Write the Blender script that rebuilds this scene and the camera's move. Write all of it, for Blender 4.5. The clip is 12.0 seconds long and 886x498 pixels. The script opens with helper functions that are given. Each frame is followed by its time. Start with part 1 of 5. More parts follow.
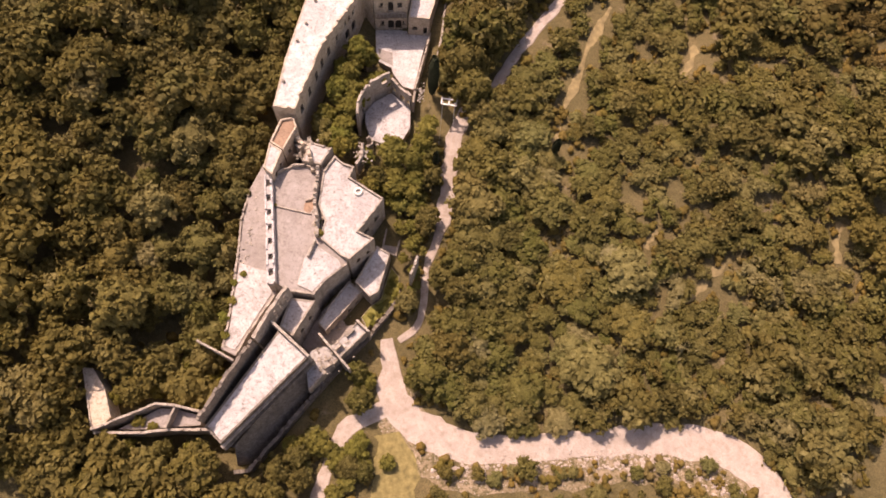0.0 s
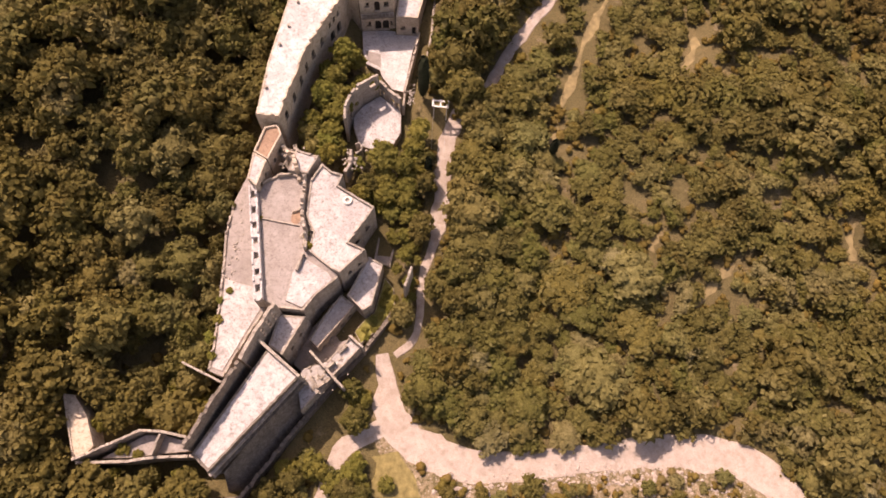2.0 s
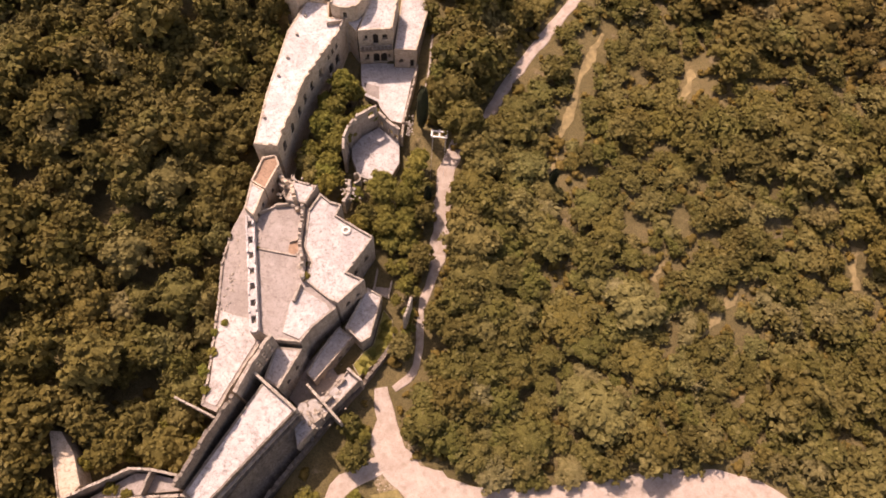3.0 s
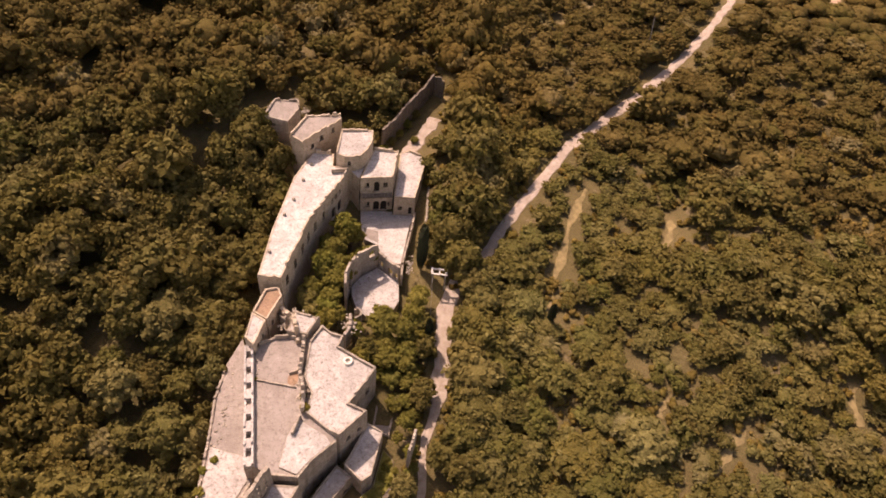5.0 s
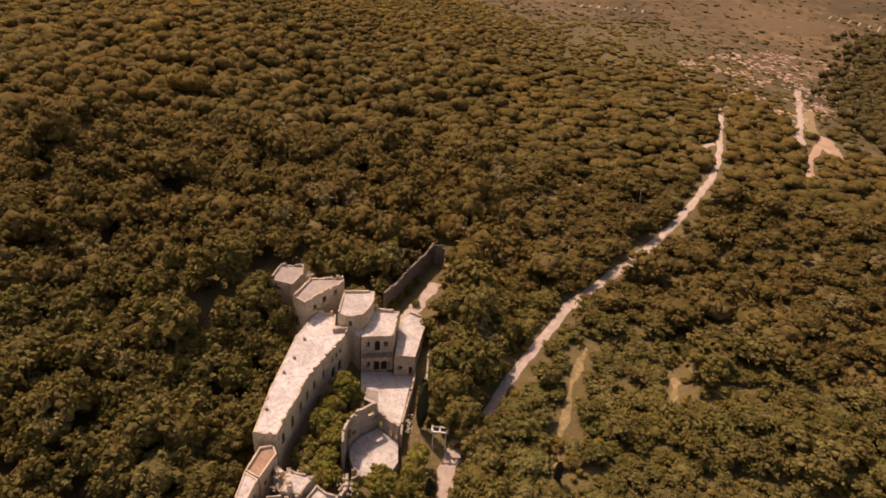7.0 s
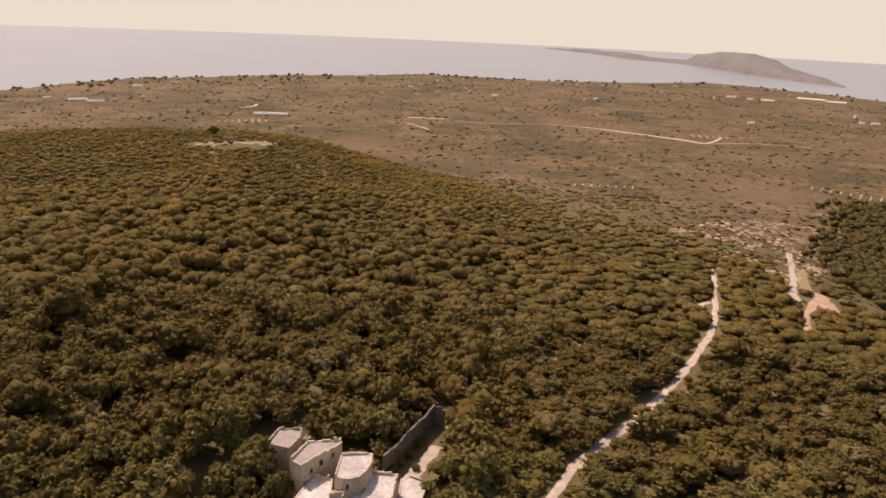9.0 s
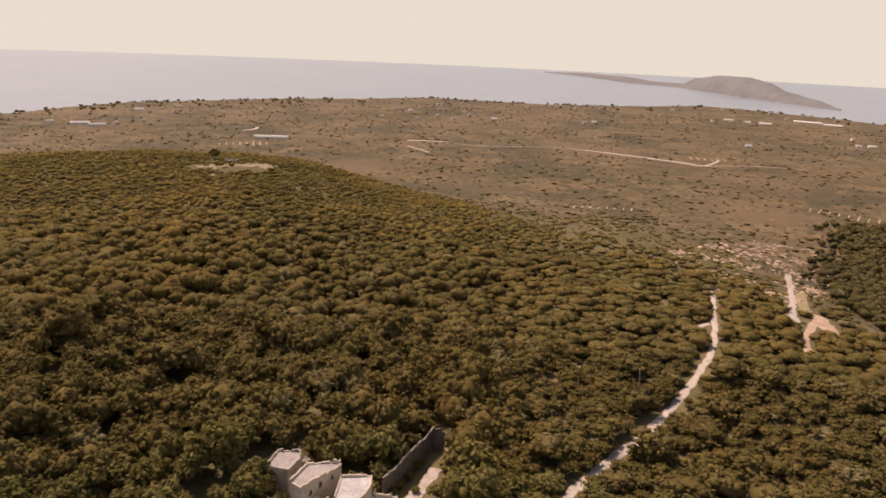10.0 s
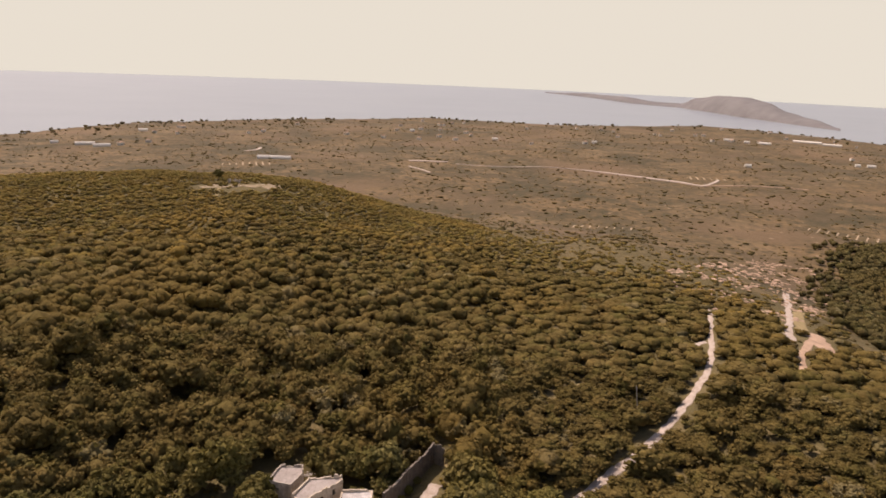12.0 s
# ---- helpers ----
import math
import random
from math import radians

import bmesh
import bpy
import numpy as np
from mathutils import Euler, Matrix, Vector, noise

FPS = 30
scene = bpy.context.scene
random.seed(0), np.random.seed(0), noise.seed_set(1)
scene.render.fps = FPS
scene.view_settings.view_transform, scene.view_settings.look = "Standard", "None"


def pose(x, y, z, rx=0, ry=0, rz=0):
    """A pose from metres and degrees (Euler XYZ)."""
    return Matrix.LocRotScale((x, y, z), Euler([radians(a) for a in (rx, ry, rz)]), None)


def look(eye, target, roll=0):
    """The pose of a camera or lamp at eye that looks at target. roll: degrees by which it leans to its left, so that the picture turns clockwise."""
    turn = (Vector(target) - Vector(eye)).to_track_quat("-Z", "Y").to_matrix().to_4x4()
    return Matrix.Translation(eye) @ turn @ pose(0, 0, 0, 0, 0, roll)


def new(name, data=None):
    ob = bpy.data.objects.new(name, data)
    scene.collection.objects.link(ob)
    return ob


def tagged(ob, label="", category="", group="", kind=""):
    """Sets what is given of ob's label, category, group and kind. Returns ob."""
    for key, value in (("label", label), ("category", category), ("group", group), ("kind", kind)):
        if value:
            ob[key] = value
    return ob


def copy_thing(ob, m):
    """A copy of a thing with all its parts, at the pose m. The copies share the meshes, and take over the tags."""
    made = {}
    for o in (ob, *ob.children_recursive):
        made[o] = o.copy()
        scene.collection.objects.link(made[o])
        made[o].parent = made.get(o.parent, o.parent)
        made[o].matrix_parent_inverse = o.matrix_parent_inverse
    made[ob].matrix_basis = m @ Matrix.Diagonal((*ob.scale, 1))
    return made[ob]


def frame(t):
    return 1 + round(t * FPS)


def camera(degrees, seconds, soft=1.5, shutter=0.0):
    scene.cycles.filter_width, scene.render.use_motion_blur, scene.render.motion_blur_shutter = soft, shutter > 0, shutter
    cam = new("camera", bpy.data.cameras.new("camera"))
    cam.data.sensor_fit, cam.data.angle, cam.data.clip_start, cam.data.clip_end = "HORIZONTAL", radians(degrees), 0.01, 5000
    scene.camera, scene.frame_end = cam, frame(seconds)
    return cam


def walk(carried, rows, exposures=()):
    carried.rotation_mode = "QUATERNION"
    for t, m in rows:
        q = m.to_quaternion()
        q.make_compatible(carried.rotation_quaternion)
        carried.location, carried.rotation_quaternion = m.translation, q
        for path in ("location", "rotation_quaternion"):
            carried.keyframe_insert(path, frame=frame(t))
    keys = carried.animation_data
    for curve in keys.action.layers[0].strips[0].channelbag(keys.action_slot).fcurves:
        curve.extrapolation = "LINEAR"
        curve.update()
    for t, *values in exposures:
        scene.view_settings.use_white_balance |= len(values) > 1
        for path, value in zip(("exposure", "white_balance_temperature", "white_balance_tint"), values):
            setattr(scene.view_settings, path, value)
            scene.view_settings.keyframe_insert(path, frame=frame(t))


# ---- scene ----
import itertools

# ---- camera ----
cam = camera(66.316, 12.0, soft=1.7)
# seconds, x, y, z, pitch, roll, yaw
ROWS = [
    (0.0, 2.56, 11.70, 92.50, -70.11, 8.62, -1.46),
    (0.5, 2.82, 12.45, 91.61, -70.28, 7.92, -1.61),
    (1.0, 3.12, 13.10, 90.50, -70.32, 7.25, -1.44),
    (1.5, 3.21, 13.78, 89.44, -70.29, 6.99, -1.38),
    (2.0, 3.45, 14.43, 88.39, -69.99, 6.46, -0.94),
    (2.5, 3.50, 14.60, 87.55, -69.06, 6.07, -0.64),
    (4.5, -2.55, 5.60, 81.95, -53.37, 9.12, -4.36),
    (5.0, -2.58, 4.70, 81.00, -49.42, 8.43, -3.52),
    (5.5, -2.42, 3.50, 80.05, -45.55, 7.69, -2.68),
    (6.0, -2.25, 2.35, 79.10, -41.25, 7.06, -1.98),
    (6.5, -1.60, 1.10, 78.30, -37.49, 6.16, -1.01),
    (7.0, -0.60, -0.10, 78.00, -33.54, 5.21, -0.05),
    (7.5, 0.95, -1.80, 77.40, -29.42, 3.60, 0.93),
    (9.5, 2.18, -4.75, 76.13, -17.04, 2.58, 2.03),
    (10.0, 2.18, -5.17, 76.26, -16.76, 2.56, 2.04),
    (10.5, 2.29, -5.88, 76.42, -16.37, 2.57, 2.08),
    (11.0, 2.41, -6.61, 76.61, -15.78, 2.52, 2.14),
    (11.5, 2.72, -7.37, 76.97, -15.42, 2.49, 2.23),
    (12.0, 2.71, -8.44, 77.29, -15.15, 2.48, 2.25),
]
walk(cam, [(t, Matrix.Translation((x, y, z)) @ pose(0, 0, 0, 0, 0, yaw) @ pose(0, 0, 0, 90 + pitch) @ pose(0, 0, 0, 0, 0, roll))
           for t, x, y, z, pitch, roll, yaw in ROWS],
     exposures=[(0.0, 0.26, 7400, 33), (2.7, 0.27, 7500, 34), (4.4, 0.08, 7850, 34), (5.6, 0.12, 8200, 34), (7.5, -0.28, 8500, 34), (9.4, -0.08, 7200, 26), (10.2, -0.11, 7150, 26), (10.6, 0.12, 7000, 24), (11.0, 0.10, 7000, 24), (11.5, -0.07, 7000, 24), (12.0, -0.09, 7000, 24)])

# ---- light: afternoon sun from beyond the castle, hazy warm sky ----
SUN_FROM = Vector((-0.40, 0.44, 0.92)).normalized()
sun_data = bpy.data.lights.new("sun", "SUN")
sun_data.energy, sun_data.angle, sun_data.color = 5.0, radians(0.5), (1.0, 0.905, 0.785)
sun = new("sun", sun_data)
sun.matrix_world = look(SUN_FROM * 200, (0, 0, 0))

world = bpy.data.worlds.new("world")
scene.world = world
world.use_nodes = True
wn, wl = world.node_tree.nodes, world.node_tree.links
wn.clear()
sky = wn.new("ShaderNodeTexSky")
sky.sky_type, sky.sun_disc = "NISHITA", False
sky.sun_elevation = math.asin(SUN_FROM.z)
sky.sun_rotation = math.atan2(SUN_FROM.x, SUN_FROM.y)
sky.dust_density, sky.air_density = 4.0, 1.2
sky_bg = wn.new("ShaderNodeBackground")
sky_bg.inputs["Strength"].default_value = 0.13
haze_bg = wn.new("ShaderNodeBackground")
haze_bg.inputs["Color"].default_value = (0.80, 0.82, 0.705, 1)
haze_bg.inputs["Strength"].default_value = 0.98
coords = wn.new("ShaderNodeTexCoord")
split = wn.new("ShaderNodeSeparateXYZ")
haze = wn.new("ShaderNodeMapRange")
haze.inputs["From Min"].default_value, haze.inputs["From Max"].default_value = 0.42, 0.09
mixed = wn.new("ShaderNodeMixShader")
world_out = wn.new("ShaderNodeOutputWorld")
wl.new(coords.outputs["Generated"], split.inputs[0])
wl.new(split.outputs["Z"], haze.inputs["Value"])
wl.new(sky.outputs[0], sky_bg.inputs["Color"])
wl.new(haze.outputs[0], mixed.inputs[0])
wl.new(sky_bg.outputs[0], mixed.inputs[1])
wl.new(haze_bg.outputs[0], mixed.inputs[2])
wl.new(mixed.outputs[0], world_out.inputs[0])


# ---- materials ----
class Mat:
    """A small wrapper to build a node material."""

    def __init__(self, name):
        self.m = bpy.data.materials.new(name)
        self.m.use_nodes = True
        self.t = self.m.node_tree
        self.b = self.t.nodes["Principled BSDF"]
        self.at = self.node("ShaderNodeNewGeometry").outputs["Position"]

    def node(self, kind, **inputs):
        n = self.t.nodes.new(kind)
        for key, value in inputs.items():
            key = key.replace("_", " ")
            if isinstance(value, bpy.types.NodeSocket):
                self.t.links.new(value, n.inputs[key])
            else:
                n.inputs[key].default_value = value
        return n

    def noise(self, scale, detail=4.0, rough=0.6, vector=None):
        return self.node("ShaderNodeTexNoise", Vector=vector or self.at, Scale=scale, Detail=detail, Roughness=rough).outputs["Fac"]

    def cells(self, scale, what="Distance", vector=None, feature="F1"):
        n = self.node("ShaderNodeTexVoronoi", Vector=vector or self.at, Scale=scale)
        n.feature = feature
        return n.outputs[what]

    def span(self, value, a, b, c=0.0, d=1.0):
        n = self.node("ShaderNodeMapRange")
        self.t.links.new(value, n.inputs["Value"])
        for key, v in (("From Min", a), ("From Max", b), ("To Min", c), ("To Max", d)):
            n.inputs[key].default_value = v
        return n.outputs[0]

    def math(self, op, a, b=0.0):
        n = self.t.nodes.new("ShaderNodeMath")
        n.operation = op
        for i, v in enumerate((a, b)):
            if isinstance(v, bpy.types.NodeSocket):
                self.t.links.new(v, n.inputs[i])
            else:
                n.inputs[i].default_value = v
        return n.outputs[0]

    def mix(self, fac, a, b, blend="MIX"):
        n = self.t.nodes.new("ShaderNodeMix")
        n.data_type, n.blend_type = "RGBA", blend
        for i, v in ((0, fac), (6, a), (7, b)):
            if isinstance(v, bpy.types.NodeSocket):
                self.t.links.new(v, n.inputs[i])
            elif i:
                n.inputs[i].default_value = (*v, 1)
            else:
                n.inputs[i].default_value = v
        return n.outputs[2]

    def finish(self, color, rough=0.9, bump=None, strength=0.5, distance=0.1):
        if isinstance(color, bpy.types.NodeSocket):
            self.t.links.new(color, self.b.inputs["Base Color"])
        else:
            self.b.inputs["Base Color"].default_value = (*color, 1)
        if isinstance(rough, bpy.types.NodeSocket):
            self.t.links.new(rough, self.b.inputs["Roughness"])
        else:
            self.b.inputs["Roughness"].default_value = rough
        self.b.inputs["Specular IOR Level"].default_value = 0.25
        if bump is not None:
            n = self.node("ShaderNodeBump", Height=bump, Strength=strength, Distance=distance)
            self.t.links.new(n.outputs[0], self.b.inputs["Normal"])
        return self.m


def stone_material(name, light, dark, joint):
    m = Mat(name)
    blocks = m.cells(2.6, "Color")
    bright = m.node("ShaderNodeSeparateColor", Color=blocks).outputs[0]
    edge = m.cells(2.6, "Distance", feature="DISTANCE_TO_EDGE")
    c = m.mix(bright, light, dark)
    c = m.mix(m.span(m.noise(0.45, 5), 0.48, 0.72), c, tuple(v * 0.62 for v in dark))
    c = m.mix(m.span(m.noise(6.0, 3), 0.35, 0.7, 0, 0.5), c, light)
    tall = m.node("ShaderNodeVectorMath", Vector=m.at)
    tall.operation = "MULTIPLY"
    tall.inputs[1].default_value = (1.6, 1.6, 0.22)
    c = m.mix(m.span(m.noise(1.0, 5, 0.7, tall.outputs[0]), 0.50, 0.66, 0, 0.6), c, tuple(v * 0.5 for v in dark))
    c = m.mix(m.span(m.noise(2.4, 4, 0.7), 0.58, 0.70, 0, 0.55), c, tuple(min(0.7, v * 1.25) for v in light))
    c = m.mix(m.span(edge, 0.0, 0.05, 0.7, 0.0), c, joint)
    h = m.math("ADD", m.span(edge, 0, 0.1), m.noise(9.0, 4))
    return m.finish(c, 0.92, h, 0.7, 0.06)


def screed_material(name, pale, mid, dark):
    m = Mat(name)
    c = m.mix(m.span(m.noise(0.5, 7, 0.7), 0.40, 0.60), pale, mid)
    c = m.mix(m.span(m.noise(0.16, 4, 0.6), 0.50, 0.60, 0, 0.55), c, tuple(v * 0.72 for v in mid))
    c = m.mix(m.span(m.noise(1.3, 7, 0.75), 0.50, 0.64, 0, 0.85), c, dark)
    c = m.mix(m.span(m.noise(5.0, 5, 0.75), 0.48, 0.68, 0, 0.6), c, mid)
    c = m.mix(m.span(m.noise(0.9, 3, 0.6), 0.60, 0.72, 0, 0.6), c, tuple(min(0.85, v * 1.18) for v in pale))
    bent = m.node("ShaderNodeVectorMath", Vector=m.at)
    wander = m.node("ShaderNodeTexNoise", Vector=m.at, Scale=0.8, Detail=3.0)
    m.t.links.new(wander.outputs["Color"], bent.inputs[1])
    c = m.mix(m.span(m.cells(0.7, "Distance", bent.outputs[0], "DISTANCE_TO_EDGE"), 0.0, 0.016, 0.6, 0.0), c, tuple(v * 0.8 for v in dark))
    c = m.mix(m.span(m.noise(2.6, 8, 0.8), 0.53, 0.62, 0, 0.8), c, tuple(v * 0.9 for v in dark))
    c = m.mix(m.span(m.noise(9.0, 4, 0.75), 0.54, 0.66, 0, 0.7), c, tuple(min(0.8, v * 1.12) for v in pale))
    c = m.mix(m.span(m.cells(3.1), 0.03, 0.13, 0.75, 0.0), c, dark)
    h = m.math("ADD", m.noise(5.0, 6, 0.7), m.noise(1.1, 4))
    return m.finish(c, 0.9, h, 0.6, 0.10)


STONE = stone_material("weathered_stone", (0.50, 0.43, 0.35), (0.33, 0.275, 0.22), (0.24, 0.20, 0.16))
# Darker than STONE: shade on the keep and curtain wall is in its colour.
STONE_OLD_SHADE = stone_material("old_stone_with_shade", (0.27, 0.225, 0.18), (0.155, 0.127, 0.10), (0.09, 0.074, 0.06))
PLASTER = screed_material("worn_plaster", (0.58, 0.485, 0.375), (0.48, 0.39, 0.29), (0.31, 0.24, 0.17))
SCREED = screed_material("pale_roof_screed", (0.55, 0.515, 0.487), (0.41, 0.376, 0.348), (0.235, 0.205, 0.18))
SCREED_WHITE = screed_material("white_roof_screed", (0.61, 0.58, 0.555), (0.47, 0.44, 0.413), (0.28, 0.247, 0.22))
PAVING = screed_material("tan_court_screed", (0.345, 0.302, 0.27), (0.30, 0.257, 0.226), (0.22, 0.184, 0.157))
BROWN_FLOOR = screed_material("rusty_roof", (0.36, 0.24, 0.16), (0.28, 0.18, 0.12), (0.20, 0.13, 0.09))


def plain(name, color, rough=0.8, var=0.25, scale=4.0, metal=0.0):
    m = Mat(name)
    c = m.mix(m.span(m.noise(scale, 4), 0.3, 0.7), tuple(v * (1 - var) for v in color), tuple(v * (1 + var) for v in color))
    m.b.inputs["Metallic"].default_value = metal
    return m.finish(c, rough, m.noise(scale * 5, 3), 0.3, 0.02)


# Near-black panels: the dark inside doorways and windows is put in colour.
DARK_OPENING = plain("opening_gloom", (0.035, 0.028, 0.022), 0.9)
TIMBER = plain("grey_timber", (0.30, 0.26, 0.21), 0.85)
STEEL = plain("galvanised_steel", (0.45, 0.44, 0.42), 0.5, 0.15, 3.0, 0.6)
BARK = plain("bark", (0.10, 0.08, 0.06), 0.95)
WHITE_PAINT = plain("white_sheet", (0.72, 0.66, 0.57), 0.95, 0.08)


def dirt_road():
    m = Mat("pale_dirt")
    c = m.mix(m.span(m.noise(0.5, 6, 0.65), 0.35, 0.65), (0.47, 0.395, 0.335), (0.37, 0.30, 0.245))
    c = m.mix(m.span(m.noise(1.1, 6, 0.7), 0.50, 0.64, 0, 0.7), c, (0.30, 0.235, 0.18))
    c = m.mix(m.span(m.noise(4.0, 5, 0.7), 0.5, 0.75, 0, 0.7), c, (0.34, 0.265, 0.20))
    c = m.mix(m.span(m.cells(3.5), 0.0, 0.25, 0.6, 0.0), c, (0.55, 0.475, 0.41))
    return m.finish(c, 0.95, m.noise(6, 5), 0.7, 0.1)


ROAD = dirt_road()


def dry_soil():
    m = Mat("dry_verge_soil")
    c = m.mix(m.span(m.noise(0.4, 6, 0.7), 0.38, 0.62), (0.33, 0.25, 0.165), (0.17, 0.128, 0.062))
    c = m.mix(m.span(m.noise(1.6, 6, 0.75), 0.46, 0.60, 0, 0.9), c, (0.10, 0.083, 0.034))
    c = m.mix(m.span(m.cells(2.2), 0.10, 0.26, 0.8, 0.0), c, (0.46, 0.40, 0.34))
    return m.finish(c, 0.95, m.noise(3.0, 6, 0.7), 0.8, 0.15)


DRY_SOIL = dry_soil()
RED_SOIL = plain("reddish_soil", (0.37, 0.255, 0.175), 0.95, 0.25, 0.2)
GRASS = plain("green_ledge_grass", (0.20, 0.178, 0.045), 0.95, 0.4, 1.5)
DRY_GRASS = plain("dry_grass", (0.25, 0.19, 0.09), 0.95, 0.3, 1.0)
MEADOW = plain("meadow_grass", (0.215, 0.170, 0.066), 0.95, 0.35, 1.2)
PALE_SOIL = plain("pale_soil", (0.34, 0.26, 0.17), 0.95, 0.2, 0.3)
# Greyed and lightened: the haze over the headland is in its colour.
HEADLAND = plain("hazed_headland", (0.160, 0.150, 0.145), 0.95, 0.15, 0.02)


def ground_material():
    m = Mat("dry_ground")
    c = m.mix(m.span(m.noise(0.09, 5, 0.6), 0.4, 0.62), (0.115, 0.090, 0.036), (0.19, 0.142, 0.064))
    c = m.mix(m.span(m.noise(0.9, 5, 0.7), 0.45, 0.7), c, (0.17, 0.135, 0.06))
    c = m.mix(m.span(m.noise(0.22, 4, 0.7), 0.62, 0.76), c, (0.30, 0.225, 0.15))
    c = m.mix(m.span(m.noise(5.0, 5, 0.75), 0.45, 0.66, 0, 0.9), c, (0.062, 0.053, 0.022))
    far = m.node("ShaderNodeVectorMath", Vector=m.at)
    far.operation = "LENGTH"
    plainland = m.span(far.outputs["Value"], 200, 300)
    f = m.mix(m.span(m.noise(0.018, 7, 0.75), 0.40, 0.60), (0.100, 0.069, 0.030), (0.165, 0.108, 0.051))
    f = m.mix(m.span(m.noise(0.11, 6, 0.75), 0.50, 0.68, 0, 0.85), f, (0.045, 0.036, 0.016))
    f = m.mix(m.span(m.cells(0.016, "Color"), 0.62, 0.7, 0, 0.40), f, (0.18, 0.125, 0.066))
    f = m.mix(m.span(m.cells(0.13), 0.22, 0.42, 0.85, 0.0), f, (0.040, 0.034, 0.014))
    f = m.mix(m.span(m.noise(0.012, 7, 0.75), 0.46, 0.56, 0, 0.88), f, (0.050, 0.041, 0.018))
    f = m.mix(m.span(m.noise(0.006, 5, 0.65), 0.52, 0.62, 0, 0.6), f, (0.175, 0.112, 0.062))
    f = m.mix(m.span(m.cells(0.05), 0.05, 0.10, 0.8, 0.0), f, (0.30, 0.22, 0.14))
    tall = m.node("ShaderNodeSeparateXYZ", Vector=m.at).outputs["Z"]
    hill = m.mix(m.span(m.noise(0.03, 6, 0.7), 0.40, 0.62), (0.088, 0.068, 0.024), (0.135, 0.102, 0.037))
    hill = m.mix(m.span(m.noise(0.5, 5, 0.75), 0.48, 0.66, 0, 0.85), hill, (0.062, 0.053, 0.021))
    f = m.mix(m.span(tall, -24, -4), f, hill)
    c = m.mix(plainland, c, f)
    return m.finish(c, 0.97, m.noise(1.3, 6, 0.7), 0.8, 0.4)


GROUND = ground_material()


def leaf_material(name, base, pale, dark, shared, thinness=0.28):
    m = Mat(name)
    if shared:
        tree = m.node("ShaderNodeSeparateColor", Color=m.cells(0.23, "Color")).outputs[0]
    else:
        tree = m.node("ShaderNodeObjectInfo").outputs["Random"]
    leaf = m.node("ShaderNodeNewGeometry").outputs["Random Per Island"]
    other = m.math("FRACT", m.math("MULTIPLY", tree, 7.31))
    c = m.mix(m.span(tree, 0.5, 1.0, 0, 0.85), base, pale)
    c = m.mix(m.span(tree, 0.93, 0.96, 0, 0.7), c, (0.33, 0.285, 0.15))
    c = m.mix(m.span(tree, 0.5, 0.0, 0, 0.8), c, dark)
    c = m.mix(m.span(other, 0.55, 0.95, 0, 0.6), c, tuple(v * k for v, k in zip(base, (0.78, 1.04, 0.8))))
    c = m.mix(m.span(other, 0.18, 0.0, 0, 0.5), c, tuple(v * k for v, k in zip(base, (1.35, 1.1, 1.0))))
    c = m.mix(m.span(m.noise(0.035, 3), 0.40, 0.62, 0, 0.5), c, (0.160, 0.124, 0.036))
    c = m.mix(m.span(m.noise(0.11, 3), 0.56, 0.70, 0, 0.55), c, dark)
    c = m.mix(m.span(leaf, 0.0, 1.0, 0.0, 0.35), c, dark)
    c = m.mix(m.span(leaf, 0.8, 1.0, 0.0, 0.5), c, pale)
    c = m.mix(m.span(m.noise(0.013, 4), 0.50, 0.62, 0, 0.55), c, tuple(v * k for v, k in zip(base, (1.45, 1.30, 1.1))))
    spray = m.noise(3.4, 4, 0.65)
    # Shade in the gaps between leaves is painted where the bump is low.
    c = m.mix(m.span(spray, 0.50, 0.36, 0, 0.5), c, tuple(v * 0.7 for v in dark))
    c = m.mix(m.span(m.noise(7.0, 2), 0.54, 0.70, 0, 0.5), c, pale)
    c = m.mix(m.span(m.noise(0.9, 5, 0.75), 0.44, 0.60, 0.0, 0.5), c, dark)
    m.finish(c, 0.8, spray, 0.8, 0.3)
    m.b.inputs["Specular IOR Level"].default_value = 0.06
    thin = m.t.nodes.new("ShaderNodeBsdfTranslucent")
    m.t.links.new(c, thin.inputs["Color"])
    both = m.t.nodes.new("ShaderNodeMixShader")
    both.inputs[0].default_value = thinness
    m.t.links.new(m.b.outputs[0], both.inputs[1])
    m.t.links.new(thin.outputs[0], both.inputs[2])
    m.t.links.new(both.outputs[0], m.t.nodes["Material Output"].inputs[0])
    return m.m


LEAF_BASE, LEAF_PALE, LEAF_DARK = (0.165, 0.136, 0.038), (0.36, 0.302, 0.122), (0.080, 0.066, 0.021)
LEAF = leaf_material("maquis_leaves", LEAF_BASE, LEAF_PALE, LEAF_DARK, False)
LEAF_FAR = leaf_material("far_maquis_leaves", LEAF_BASE, LEAF_PALE, LEAF_DARK, True)
LEAF_LIGHT = leaf_material("light_garden_leaves", (0.280, 0.250, 0.056), (0.40, 0.350, 0.098), (0.165, 0.150, 0.038), False, 0.40)
# Lighter than LEAF: the right-hand slope's brightness is put into these leaf colours.
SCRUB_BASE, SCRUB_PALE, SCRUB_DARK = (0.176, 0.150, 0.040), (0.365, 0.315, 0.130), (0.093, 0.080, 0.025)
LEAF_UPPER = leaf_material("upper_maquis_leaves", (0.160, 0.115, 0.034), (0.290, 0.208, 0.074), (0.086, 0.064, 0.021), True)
LEAF_SCRUB = leaf_material("brightened_scrub_leaves", SCRUB_BASE, SCRUB_PALE, SCRUB_DARK, False)
